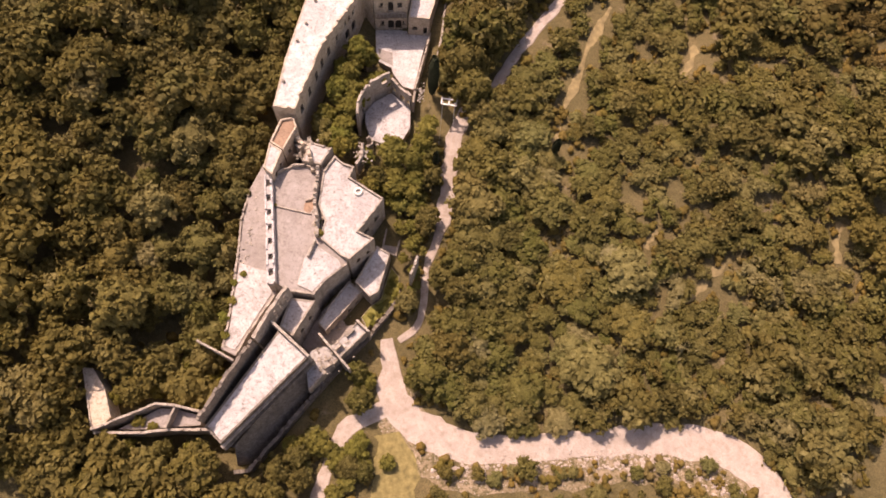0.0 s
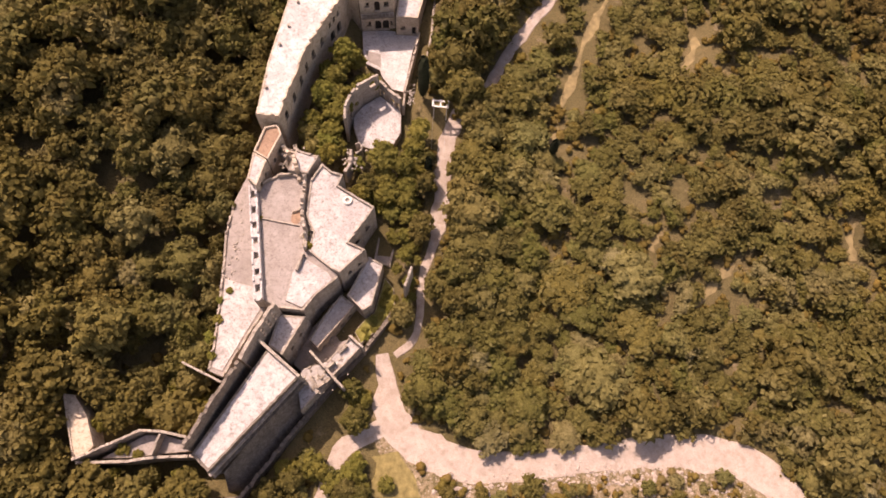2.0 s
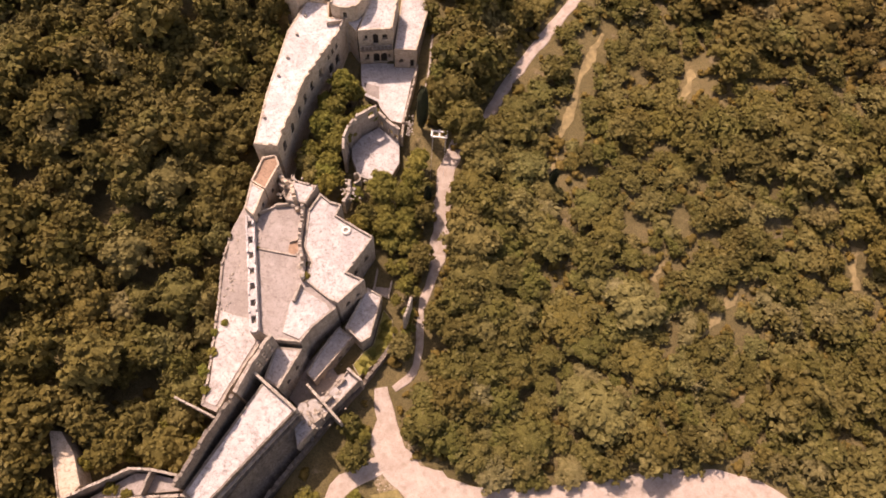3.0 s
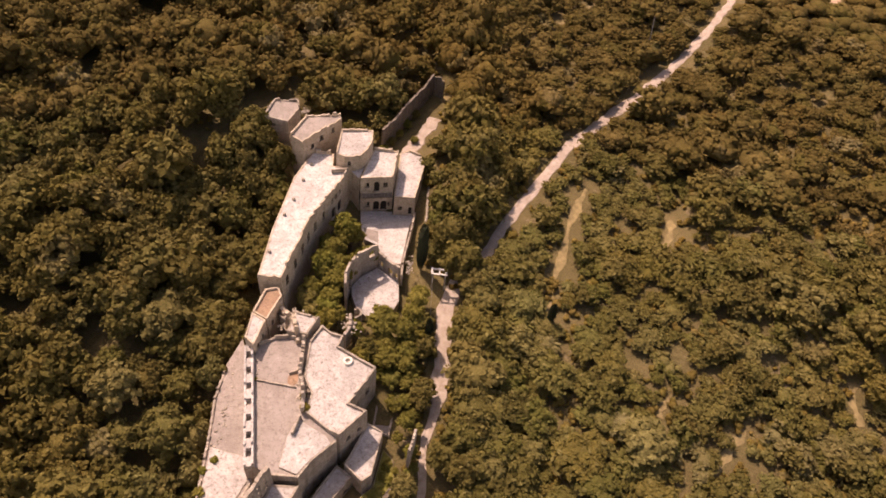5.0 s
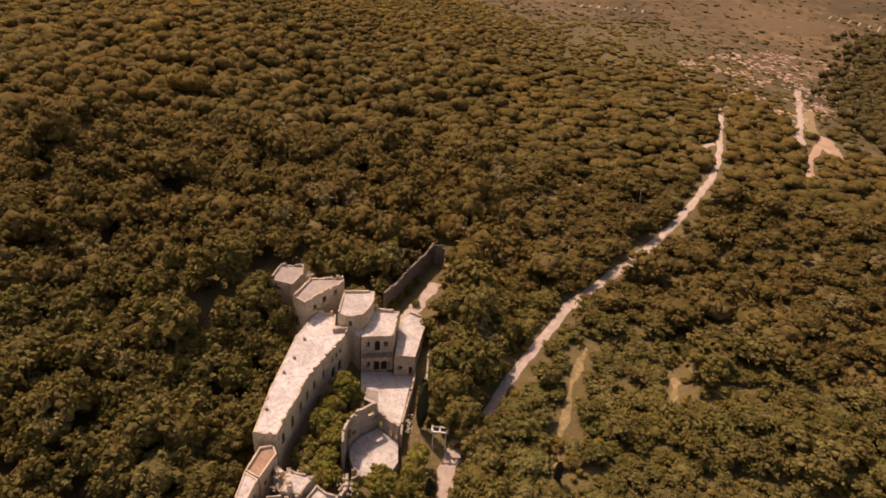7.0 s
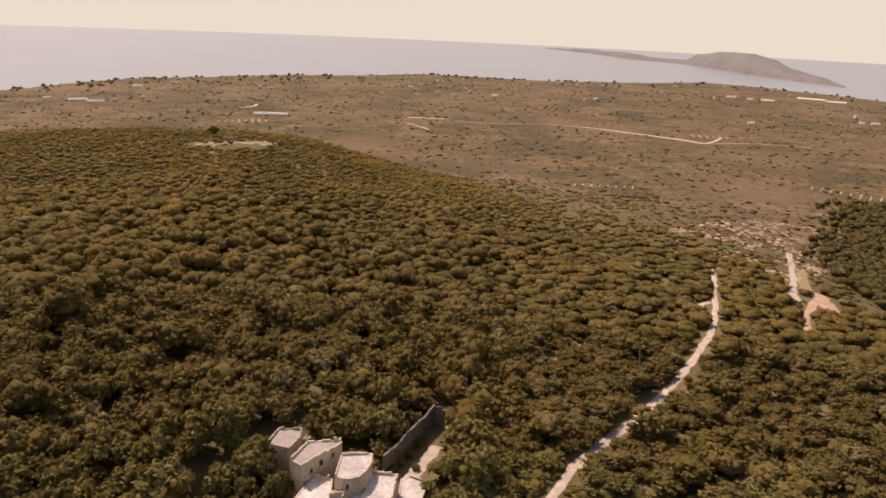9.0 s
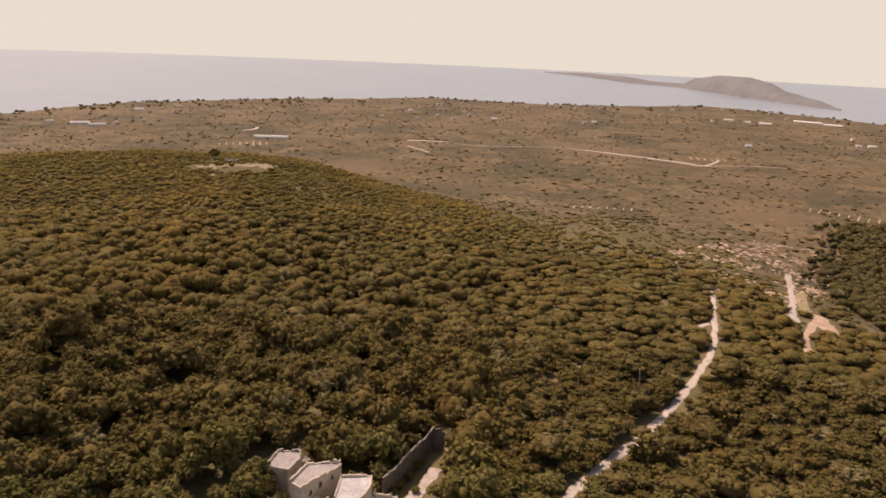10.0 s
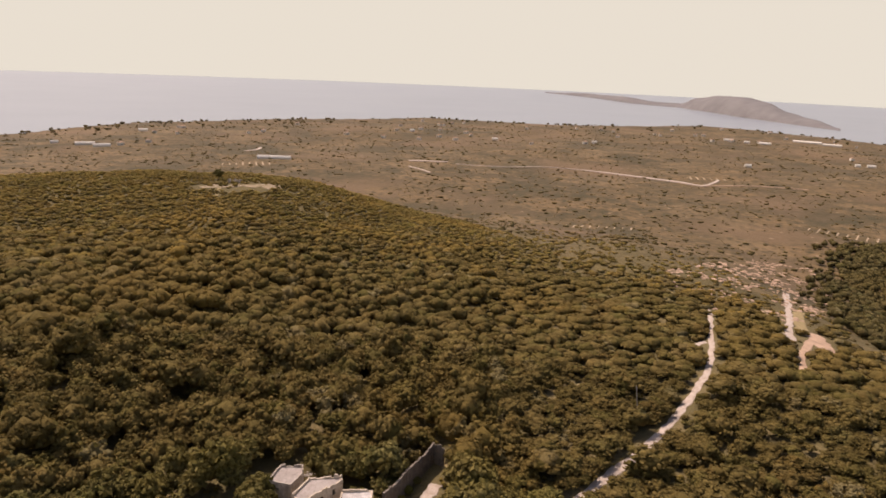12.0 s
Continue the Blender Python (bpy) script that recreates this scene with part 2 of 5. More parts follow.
LEAF_SCRUB_FAR = leaf_material("far_brightened_scrub_leaves", SCRUB_BASE, SCRUB_PALE, SCRUB_DARK, True)
LEAF_DRY = leaf_material("sunburnt_maquis_leaves", (0.275, 0.194, 0.053), (0.37, 0.264, 0.084), (0.185, 0.131, 0.038), True, 0.4)
LEAF_PLAIN = leaf_material("plain_scrub_leaves", (0.165, 0.124, 0.054), (0.23, 0.172, 0.080), (0.115, 0.088, 0.038), True, 0.4)
LEAF_GROVE = leaf_material("shaded_grove_leaves", (0.115, 0.092, 0.036), (0.180, 0.142, 0.060), (0.070, 0.057, 0.023), True)
CYPRESS = plain("cypress_needles", (0.028, 0.034, 0.016), 0.8)


def sea_material():
    m = Mat("hazy_sea")
    # Pale grey base: haze over the water is put into the colour.
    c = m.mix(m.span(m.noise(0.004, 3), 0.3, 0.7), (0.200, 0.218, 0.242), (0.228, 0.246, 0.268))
    m.finish(c, 0.30)
    m.b.inputs["Specular IOR Level"].default_value = 0.5
    m.b.inputs["IOR"].default_value = 1.33
    return m.m


SEA = sea_material()


# ---- builders ----
def thing(name, at, label, category, group="", kind=""):
    ob = new(name)
    ob.location = at
    ob.empty_display_size = 0.5
    return tagged(ob, label, category, group, kind)


def link_mesh(name, mesh, material, parent=None, label=""):
    mesh.materials.append(material)
    ob = new(name, mesh)
    if parent is not None:
        ob.parent = parent
        ob.matrix_parent_inverse = Matrix.Translation(-parent.location)
    return tagged(ob, label)


def part(name, bm, material, parent=None, label=""):
    mesh = bpy.data.meshes.new(name)
    bm.normal_update()
    bm.to_mesh(mesh)
    bm.free()
    return link_mesh(name, mesh, material, parent, label)


def hexa(bm, lower, upper):
    """A solid between two rings of corners."""
    a = [bm.verts.new(p) for p in lower]
    b = [bm.verts.new(p) for p in upper]
    n = len(a)
    bm.faces.new(a[::-1])
    bm.faces.new(b)
    for i in range(n):
        bm.faces.new((a[i], a[(i + 1) % n], b[(i + 1) % n], b[i]))


def prism(bm, ring, z0, z1):
    hexa(bm, [(x, y, z0) for x, y in ring], [(x, y, z1) for x, y in ring])


def box(bm, cx, cy, cz, sx, sy, sz, turn=0.0):
    c, s = math.cos(turn), math.sin(turn)
    ring = [(cx + c * u * sx / 2 - s * v * sy / 2, cy + s * u * sx / 2 + c * v * sy / 2) for u, v in ((-1, -1), (1, -1), (1, 1), (-1, 1))]
    prism(bm, ring, cz - sz / 2, cz + sz / 2)


def tube(bm, a, b, r0, r1, n=7):
    a, b = Vector(a), Vector(b)
    q = (b - a).to_track_quat("Z", "Y")
    ring = [q @ Vector((math.cos(2 * math.pi * i / n), math.sin(2 * math.pi * i / n), 0)) for i in range(n)]
    hexa(bm, [a + r0 * v for v in ring], [b + r1 * v for v in ring])


def ccw(ring):
    area = sum(ring[i][0] * ring[(i + 1) % len(ring)][1] - ring[(i + 1) % len(ring)][0] * ring[i][1] for i in range(len(ring)))
    return list(ring) if area > 0 else list(ring)[::-1]


def inset(ring, d):
    """The ring moved inwards by d, with mitred corners."""
    out = []
    n = len(ring)
    for i in range(n):
        p, a, b = Vector(ring[i]), Vector(ring[i - 1]), Vector(ring[(i + 1) % n])
        n1 = (p - a).normalized()
        n2 = (b - p).normalized()
        n1, n2 = Vector((-n1.y, n1.x)), Vector((-n2.y, n2.x))
        k = d / max(0.35, 1 + n1.dot(n2))
        out.append(tuple(p + (n1 + n2) * k))
    return out


def lerp(a, b, u):
    return (a[0] + (b[0] - a[0]) * u, a[1] + (b[1] - a[1]) * u)


def wall_with_openings(bm, p0, p1, q1, q0, z0, z1, openings):
    """A wall between the outer line p0-p1 and the inner line q0-q1, with rectangular or arched openings (along, sill, width, height, arched)."""
    length = max(1e-6, (Vector(p1) - Vector(p0)).length)
    us = sorted({0.0, 1.0, *[max(0, min(1, (u + s * w / 2) / length)) for u, z, w, h, arch in openings for s in (-1, 1)]})
    zs = sorted({z0, z1, *[v for u, z, w, h, arch in openings for v in (z, z + h) if z0 < v < z1]})
    for ua, ub in zip(us, us[1:]):
        for za, zb in zip(zs, zs[1:]):
            mu, mz = (ua + ub) / 2 * length, (za + zb) / 2
            if any(abs(mu - u) < w / 2 and z < mz < z + h for u, z, w, h, arch in openings):
                continue
            prism(bm, [lerp(p0, p1, ua), lerp(p0, p1, ub), lerp(q0, q1, ub), lerp(q0, q1, ua)], za, zb)
    bmesh.ops.remove_doubles(bm, verts=bm.verts, dist=0.0005)


def spandrels(p0, p1, q1, q0, opening, material, parent):
    """The two rounded upper corners of an arched opening."""
    u, z, w, h = opening[:4]
    length = (Vector(p1) - Vector(p0)).length
    for s in (-1, 1):
        bm = bmesh.new()
        steps = [math.radians(15 * k) for k in range(7)]
        outline = [(u + s * w / 2 * math.cos(t), z + h - w / 2 + w / 2 * math.sin(t)) for t in steps] + [(u + s * w / 2, z + h)]
        near = [(*lerp(lerp(p0, p1, a / length), lerp(q0, q1, a / length), 0.03), c) for a, c in outline]
        far = [(*lerp(lerp(p0, p1, a / length), lerp(q0, q1, a / length), 0.97), c) for a, c in outline]
        hexa(bm, near, far)
        bmesh.ops.recalc_face_normals(bm, faces=bm.faces)
        part("spandrel", bm, material, parent)


def broken_top(bm, p0, p1, q1, q0, z, height, rag, step, rng):
    """One run of masonry of uneven height along a wall's top."""
    length = (Vector(p1) - Vector(p0)).length
    n = max(1, round(length / step))
    n = max(1, round(n * 1.5))
    cuts = [0] + sorted((i + rng.uniform(-0.42, 0.42)) / n for i in range(1, n)) + [1]
    rows = []
    h = height
    for a, b in zip(cuts, cuts[1:]):
        goal = height * (1 + rng.uniform(-rag, rag)) * (0.35 if rng.random() < rag * 0.25 else 1)
        h = max(0.06, h + (goal - h) * rng.choice((0.4, 1.0)))
        for u, dh in ((a, 0.0), (b - min(0.04, (b - a) * 0.3), rng.uniform(-0.12, 0.12) * height * min(1, rag * 2))):
            rows.append((u, z + max(0.05, h + dh)))
    rows.append((1.0, rows[-1][1]))
    loops = []
    for u, top in rows:
        p, q = lerp(p0, p1, u), lerp(q0, q1, u)
        e, g = rng.uniform(0.0, 0.18), rng.uniform(0.82, 1.0)
        loops.append([bm.verts.new((*p, z - 0.05)), bm.verts.new((*q, z - 0.05)), bm.verts.new((*lerp(p, q, g), top - rng.uniform(0, 0.05))), bm.verts.new((*lerp(p, q, e), top))])
    for c, d in zip(loops, loops[1:]):
        for k in range(4):
            bm.faces.new((c[k], c[(k + 1) % 4], d[(k + 1) % 4], d[k]))
    bm.faces.new(loops[0])
    bm.faces.new(loops[-1][::-1])
    bmesh.ops.recalc_face_normals(bm, faces=bm.faces)


def nearest_edge(ring, key):
    """The number of the ring's edge whose middle lies nearest to a place in the plan."""
    mids = [lerp(ring[i], ring[(i + 1) % len(ring)], 0.5) for i in range(len(ring))]
    return min(range(len(ring)), key=lambda i: (mids[i][0] - key[0]) ** 2 + (mids[i][1] - key[1]) ** 2)


def building(name, label, ring, base, top, wall=None, roof=None, parapet=0.5, rag=0.25, thick=0.5, lip=0.32, edges=None, openings=None, category="building", group="castle buildings"):
    """A flat-roofed masonry building: walls edge by edge, a roof slab, parapets of uneven blocks, and windows in their openings.
    edges: parapet heights by edge; openings: {edge: [(along, sill, width, height, arched, kind)]}."""
    rng = random.Random(name + label)
    wall, roof = wall or STONE, roof or SCREED
    ring = ccw(ring)
    inner = inset(ring, thick)
    centre = [sum(p[k] for p in ring) / len(ring) for k in (0, 1)]
    ob = thing(name, (*centre, base), label, category, group)
    edges = {nearest_edge(ring, k): v for k, v in (edges or {}).items()}
    openings = {nearest_edge(ring, k): v for k, v in (openings or {}).items()}
    for i in range(len(ring)):
        j = (i + 1) % len(ring)
        p0, p1, q0, q1 = ring[i], ring[j], inner[i], inner[j]
        holes = openings.get(i, [])
        bm = bmesh.new()
        wall_with_openings(bm, p0, p1, q1, q0, base, top, [h[:5] for h in holes])
        part("wall", bm, wall, ob)
        d = (Vector(p1) - Vector(p0)).normalized()
        inw = Vector((-d.y, d.x))
        turn = math.atan2(d.y, d.x)
        for u, z, ww, hh, arch, kind in holes:
            c = Vector(p0) + d * u
            bm = bmesh.new()
            cc = c + inw * (thick * 0.7)
            box(bm, cc.x, cc.y, z + hh / 2, ww + 0.06, 0.06, hh + 0.06, turn)
            pane = part("door" if kind == "door" else "window", bm, DARK_OPENING, ob)
            if arch:
                spandrels(p0, p1, q1, q0, (u, z, ww, hh), wall, pane)
            bm = bmesh.new()
            cc = c + inw * 0.06
            if kind == "window":
                box(bm, cc.x, cc.y, z - 0.07, ww + 0.3, 0.3, 0.14, turn)
                part("sill", bm, wall, pane)
                bm = bmesh.new()
                box(bm, (c + inw * thick * 0.55).x, (c + inw * thick * 0.55).y, z + hh / 2, 0.08, 0.06, hh - 0.02, turn)
                part("mullion", bm, TIMBER, pane)
            else:
                box(bm, cc.x, cc.y, z + 0.06, ww - 0.02, 0.4, 0.12, turn)
                part("threshold", bm, wall, pane)
        h = edges.get(i, parapet)
        if h > 0:
            bm = bmesh.new()
            g = lip / thick
            broken_top(bm, p0, p1, lerp(p1, q1, g), lerp(p0, q0, g), top, h, rag, 0.8, rng)
            part("parapet", bm, wall, ob)
    bm = bmesh.new()
    prism(bm, inset(ring, 0.06), top - 0.3, top + 0.03)
    part("roof", bm, roof, ob)
    return ob


def ruin_wall(name, label, line, thick, base, top, rag=0.25, step=0.9, mat=None, openings=None, cap=0.6, category="wall", group="castle walls"):
    """A free-standing masonry wall along a line, with a broken top; openings by stretch."""
    rng = random.Random(label + name)
    mat = mat or STONE
    mid = line[len(line) // 2]
    ob = thing(name, (mid[0], mid[1], base), label, category, group)
    side = []
    for i, p in enumerate(line):
        a, b = Vector(line[max(0, i - 1)]), Vector(line[min(len(line) - 1, i + 1)])
        d = (b - a).normalized()
        n = Vector((-d.y, d.x)) * thick / 2
        side.append((tuple(Vector(p) - n), tuple(Vector(p) + n)))
    for i in range(len(line) - 1):
        (p0, q0), (p1, q1) = side[i], side[i + 1]
        bm = bmesh.new()
        holes = (openings or {}).get(i, [])
        wall_with_openings(bm, p0, p1, q1, q0, base, top - cap, holes)
        masonry = part("masonry", bm, mat, ob)
        for hole in holes:
            if hole[4]:
                spandrels(p0, p1, q1, q0, hole, mat, masonry)
        bm = bmesh.new()
        broken_top(bm, p0, p1, q1, q0, top - cap, cap, rag, step, rng)
        part("broken_top", bm, mat, ob)
    return ob


# ---- land ----
def ease(a, b, v):
    u = np.clip((np.asarray(v, float) - a) / (np.asarray(b, float) - a), 0, 1)
    return u * u * (3 - 2 * u)


CREST_AZ = (-180, -60, -36, -21, -16, -6, 0, 4, 9, 16, 21, 29, 34, 60, 180)
CREST_R = (420, 450, 455, 425, 415, 380, 350, 322, 280, 258, 248, 214, 198, 190, 190)
SHORE_AZ = (-180, -60, -35, -26, -16, -4, 5, 14, 18, 24, 30, 60, 180)
SHORE_R = (1300, 1280, 1300, 1520, 1610, 1800, 1790, 1900, 2080, 2070, 1860, 1700, 1300)
SEA_Z, PLAIN_Z = -60.0, -38.0


def land_z(x, y):
    """The ground's height: the castle's ridge, a rise beyond it, a crest, then a low plain down to the shore."""
    x, y = np.asarray(x, float), np.asarray(y, float)
    r, az = np.hypot(x, y), np.degrees(np.arctan2(x, y))
    z = np.interp(y, (-20, 30, 50, 66, 88, 112, 150), (-11.7, -11.7, -9.3, -7.0, -5.6, -5.0, -4.5))
    z = z + 12.0 * ease(-28, -115, x) + 5.0 * ease(35, 90, x) * ease(50, 85, y)
    z = z - 3.0 * ease(-14, -22, x) * (1 - ease(-30, -45, x)) * ease(10, 20, y) * (1 - ease(78, 92, y)) + 4.5 * ease(-21, -29, x) * (1 - ease(-40, -60, x)) * ease(84, 97, y) * (1 - ease(118, 150, y))
    z = z + 0.7 * np.sin(x * 0.11 + 1.0) * np.sin(y * 0.09) * ease(18, 40, np.abs(x + 8)) + 2.2 * np.sin(x * 0.021 + 2) * np.sin(y * 0.026 + 1) * ease(130, 220, r)
    z = z - 1.6 * ease(-1.0, -3.5, x) * (1 - ease(-13, -18, x)) * ease(60, 67, y) * (1 - ease(84, 90, y))
    crest, shore = np.interp(az, CREST_AZ, CREST_R), np.interp(az, SHORE_AZ, SHORE_R)
    k = ease(0, np.interp(az, (0, 14), (0.62, 1.45)), r / crest - np.interp(az, (0, 14), (0.92, 0.80)))
    low = PLAIN_Z + (SEA_Z + 1.5 - PLAIN_Z) * np.clip((r - crest) / (shore - crest), 0, 1) + 2.5 * np.sin(x * 0.009) * np.sin(y * 0.012 + 1)
    z = z * (1 - k) + low * k
    return z - 6.0 * ease(0, 40, r - shore)


def height(x, y):
    return float(land_z(x, y))


def array_mesh(name, verts, faces, smooth=False):
    """A mesh from arrays of corners and of faces with equal corner counts."""
    verts, faces = np.asarray(verts, np.float32), np.asarray(faces, np.int32)
    mesh = bpy.data.meshes.new(name)
    k = faces.shape[1]
    mesh.vertices.add(len(verts))
    mesh.vertices.foreach_set("co", verts.ravel())
    mesh.loops.add(faces.size)
    mesh.loops.foreach_set("vertex_index", faces.ravel())
    mesh.polygons.add(len(faces))
    mesh.polygons.foreach_set("loop_start", np.arange(0, faces.size, k, dtype=np.int32))
    mesh.polygons.foreach_set("loop_total", np.full(len(faces), k, np.int32))
    mesh.polygons.foreach_set("use_smooth", np.full(len(faces), smooth, bool))
    mesh.update(calc_edges=True)
    return mesh


def make_ground():
    radii = [0.0]
    while radii[-1] < 4800:
        radii.append(radii[-1] + max(1.6, radii[-1] * 0.018))
    az = np.radians(np.concatenate([np.arange(-180, -60, 4), np.arange(-60, 60, 0.75), np.arange(60, 180, 4)]))
    R, A = np.meshgrid(radii, az, indexing="ij")
    x, y = R * np.sin(A), R * np.cos(A)
    v = np.stack([x, y, land_z(x, y)], -1).reshape(-1, 3)
    n, m = R.shape
    i, j = np.meshgrid(np.arange(n - 1), np.arange(m), indexing="ij")
    a, b = i * m + j, i * m + (j + 1) % m
    f = np.stack([a, a + m, b + m, b], -1).reshape(-1, 4)
    mesh = array_mesh("ground", v, f[:, ::-1])
    mesh.polygons.foreach_set("use_smooth", np.ones(len(f), bool))
    return tagged(link_mesh("ground", mesh, GROUND), "dry brown hillside ground running down to a coastal plain", "ground", kind="structure")


make_ground()

sea_ring = [(4900 * math.sin(a), 4900 * math.cos(a)) for a in np.linspace(0, 2 * math.pi, 120, endpoint=False)]
bm = bmesh.new()
bm.faces.new([bm.verts.new((x, y, SEA_Z)) for x, y in sea_ring][::-1])
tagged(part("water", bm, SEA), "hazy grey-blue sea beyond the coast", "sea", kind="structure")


def smooth_line(points, step=1.0):
    """Points at even steps on a smooth curve through the given ones."""
    p = [Vector(q) for q in points]
    p = [2 * p[0] - p[1], *p, 2 * p[-1] - p[-2]]
    out = []
    for a, b, c, d in zip(p, p[1:], p[2:], p[3:]):
        n = max(1, int((c - b).length / step))
        for i in range(n):
            u = i / n
            out.append(0.5 * (2 * b + (c - a) * u + (2 * a - 5 * b + 4 * c - d) * u * u + (3 * b - a - 3 * c + d) * u ** 3))
    return out + [p[-2]]


def make_road(name, label, points, width, lift=0.10, rough=0.25, step=1.0, mat=None):
    line = smooth_line(points, step)
    seed = random.Random(name + label).uniform(0, 90)
    verts, faces = [], []
    for i, p in enumerate(line):
        d = (line[min(i + 1, len(line) - 1)] - line[max(i - 1, 0)]).normalized()
        n = Vector((-d.y, d.x))
        w = width(i / len(line)) if callable(width) else width
        wl_, wr_ = [w / 2 * (1 + rough * (1.3 * noise.noise(Vector((i * 0.37, seed, k))) + 0.7 * noise.noise(Vector((i * 1.1, seed, k + 5))))) for k in (0, 2)]
        for k, u in enumerate((-wr_ - 0.25, -wr_, -wr_ / 2, 0, wl_ / 2, wl_, wl_ + 0.25)):
            q = p + n * u
            verts.append((q.x, q.y, height(q.x, q.y) + (-0.15 if k in (0, 6) else lift + (0.03 if k == 3 else 0))))
    for i in range(len(line) - 1):
        for k in range(6):
            a = i * 7 + k
            faces.append((a, a + 1, a + 8, a + 7))
    ob = link_mesh(name, array_mesh(name, verts, faces), mat or ROAD)
    ROADS.append((line, width(0.5) if callable(width) else width))
    return tagged(ob, label, "road", kind="structure")


ROADS = []
make_road("road", "pale dusty dirt road bending below the castle", [(-3.4, 33.4), (-2.3, 29.2), (-1.4, 25.2), (1.0, 22.4), (4.4, 20.3), (10.1, 18.9), (16.8, 19.3), (25.3, 20.9), (33.9, 22.6), (40.7, 23.6), (47.5, 23.4), (52.5, 21.6), (55.6, 18.6), (58.0, 14.0), (59.0, 8.0)],
          lambda u: (4.3 + 0.7 * math.sin(u * 11)) * min(1.0, 0.4 + u * 4), rough=0.22)
make_road("side_path", "pale dusty path branching off below the keep", [(-1.0, 23.4), (-4.6, 21.4), (-7.6, 19.0), (-9.2, 13.4), (-10.3, 8.6)], lambda u: 2.6 - 1.0 * u, 0.09, 0.3)
make_road("verge", "dry pale soil verge along the dirt road", [(-1.4, 26.0), (1.4, 20.4), (4.6, 17.4), (9.6, 15.8), (16.0, 16.2), (25.0, 17.8), (33.0, 19.6), (44.0, 20.6), (51.0, 17.6), (54.5, 11.0)], 6.5, 0.05, 0.35, 1.0, DRY_SOIL)
make_road("dry_meadow", "sloping meadow of dry olive grass below the road", [(-0.6, 19.6), (0.4, 16.0), (0.8, 11.0), (0.6, 6.0)], lambda u: 5.6, 0.06, 0.3, 0.8, MEADOW)
make_road("path", "pale dirt path along the castle's foot", [(-1.5, 33.3), (1.0, 35.9), (1.5, 39.8), (1.3, 44.8), (2.3, 49.8), (2.9, 54.0), (3.0, 58.5), (3.1, 62.8), (3.2, 67.2), (4.6, 72.0), (8.4, 76.7), (12.2, 85.1), (19.8, 98.1), (25.1, 107.7)], lambda u: 0.9 if u < 0.16 else 1.2 if u < 0.24 else 2.5 if u < 0.5 else 1.8, rough=0.35)
make_road("track", "narrow pale dirt track climbing through the scrub", [(25.1, 107.7), (36.8, 120.5), (47.2, 132.8), (54.5, 142.0), (61.5, 152.0), (69.0, 164.2), (75.6, 180.4), (80.6, 197.0), (86.4, 214.0), (88.5, 224.0)], lambda u: 2.1 - 0.8 * u, rough=0.55)


# The castle's two halves are drawn in their own units, and set to the site's scale about these points.
SOUTH, NORTH = (Vector((3.21, 13.78, 89.44)), 1.0711), (Vector((-1.94, 3.63, 80.14)), 0.965)


def on_site(p, half):
    """A place of the plan of one half, on the site."""
    c, k = half
    return (c.x + (p[0] - c.x) * k, c.y + (p[1] - c.y) * k)


def set_on_site(before, half):
    c, k = half
    m = Matrix.Translation(c) @ Matrix.Scale(k, 4) @ Matrix.Translation(-c)
    for ob in scene.objects:
        if ob.parent is None and ob.name not in before:
            ob.matrix_basis = m @ ob.matrix_basis


# ---- castle: the southern keep and its terraces ----
STANDING = {ob.name for ob in scene.objects}
KEEP = [(-23.0, 16.4), (-20.6, 14.6), (-11.9, 26.6), (-16.4, 29.6)]
keep = building("keep", "tall keep of weathered stone with a pale flat roof", KEEP, -13, 5, edges={(-20.8, 15.4): 0.3, (-16, 20.8): 0.35}, parapet=0.12, rag=0.3, wall=STONE_OLD_SHADE)
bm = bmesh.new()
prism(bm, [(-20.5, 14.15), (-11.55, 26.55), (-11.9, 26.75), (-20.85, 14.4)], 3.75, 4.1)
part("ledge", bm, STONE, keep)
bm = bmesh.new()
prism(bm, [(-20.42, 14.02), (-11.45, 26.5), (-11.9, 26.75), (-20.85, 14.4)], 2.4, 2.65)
part("ledge", bm, STONE_OLD_SHADE, keep)
ruin_wall("keep_wall", "thick ruined stone wall with a broken top beside the keep", [(-23.4, 16.9), (-20.85, 23.1), (-19.0, 27.3)], 0.5, -11, 8.0, rag=0.6, cap=1.1, step=0.9, mat=STONE_OLD_SHADE)
ruin_wall("windowed_wall", "high ruined wall pierced by rows of small windows", [(-18.9, 27.6), (-17.8, 30.8), (-16.1, 34.8)], 0.55, -10, 7.6, rag=0.3,
          openings={1: [(u, z, 0.5, 0.7, False) for u in (0.9, 2.1, 3.3) for z in (3.4, 4.7, 6.0)]})
ruin_wall("cross_wall", "narrow stone wall across the keep's roof", [(-17.4, 30.3), (-11.8, 26.4)], 0.4, -8, 6.4, rag=0.1)
building("hall_block", "low stone hall with a pale flat roof beside the court", [(-16.9, 30.3), (-14.8, 29.2), (-12.7, 34.5), (-16.2, 34.4)], -10, 3, edges={(-13.7, 31.8): 0.5}, parapet=0.1, openings={(-13.7, 31.8): [(1.6, 0.6, 0.5, 0.7, False, "window"), (3.6, 0.6, 0.5, 0.7, False, "window")]})
ruin_wall("batter_wall", "long lower fortification wall with a ruined crest", [(-20.4, 11.6), (-18.4, 12.0), (-13.4, 20.2), (-8.5, 27.7), (-5.4, 32.0), (-3.2, 35.6), (-1.5, 39.0)], 0.6, -12, -3.0, rag=0.7, cap=0.8, step=0.7, mat=STONE_OLD_SHADE)


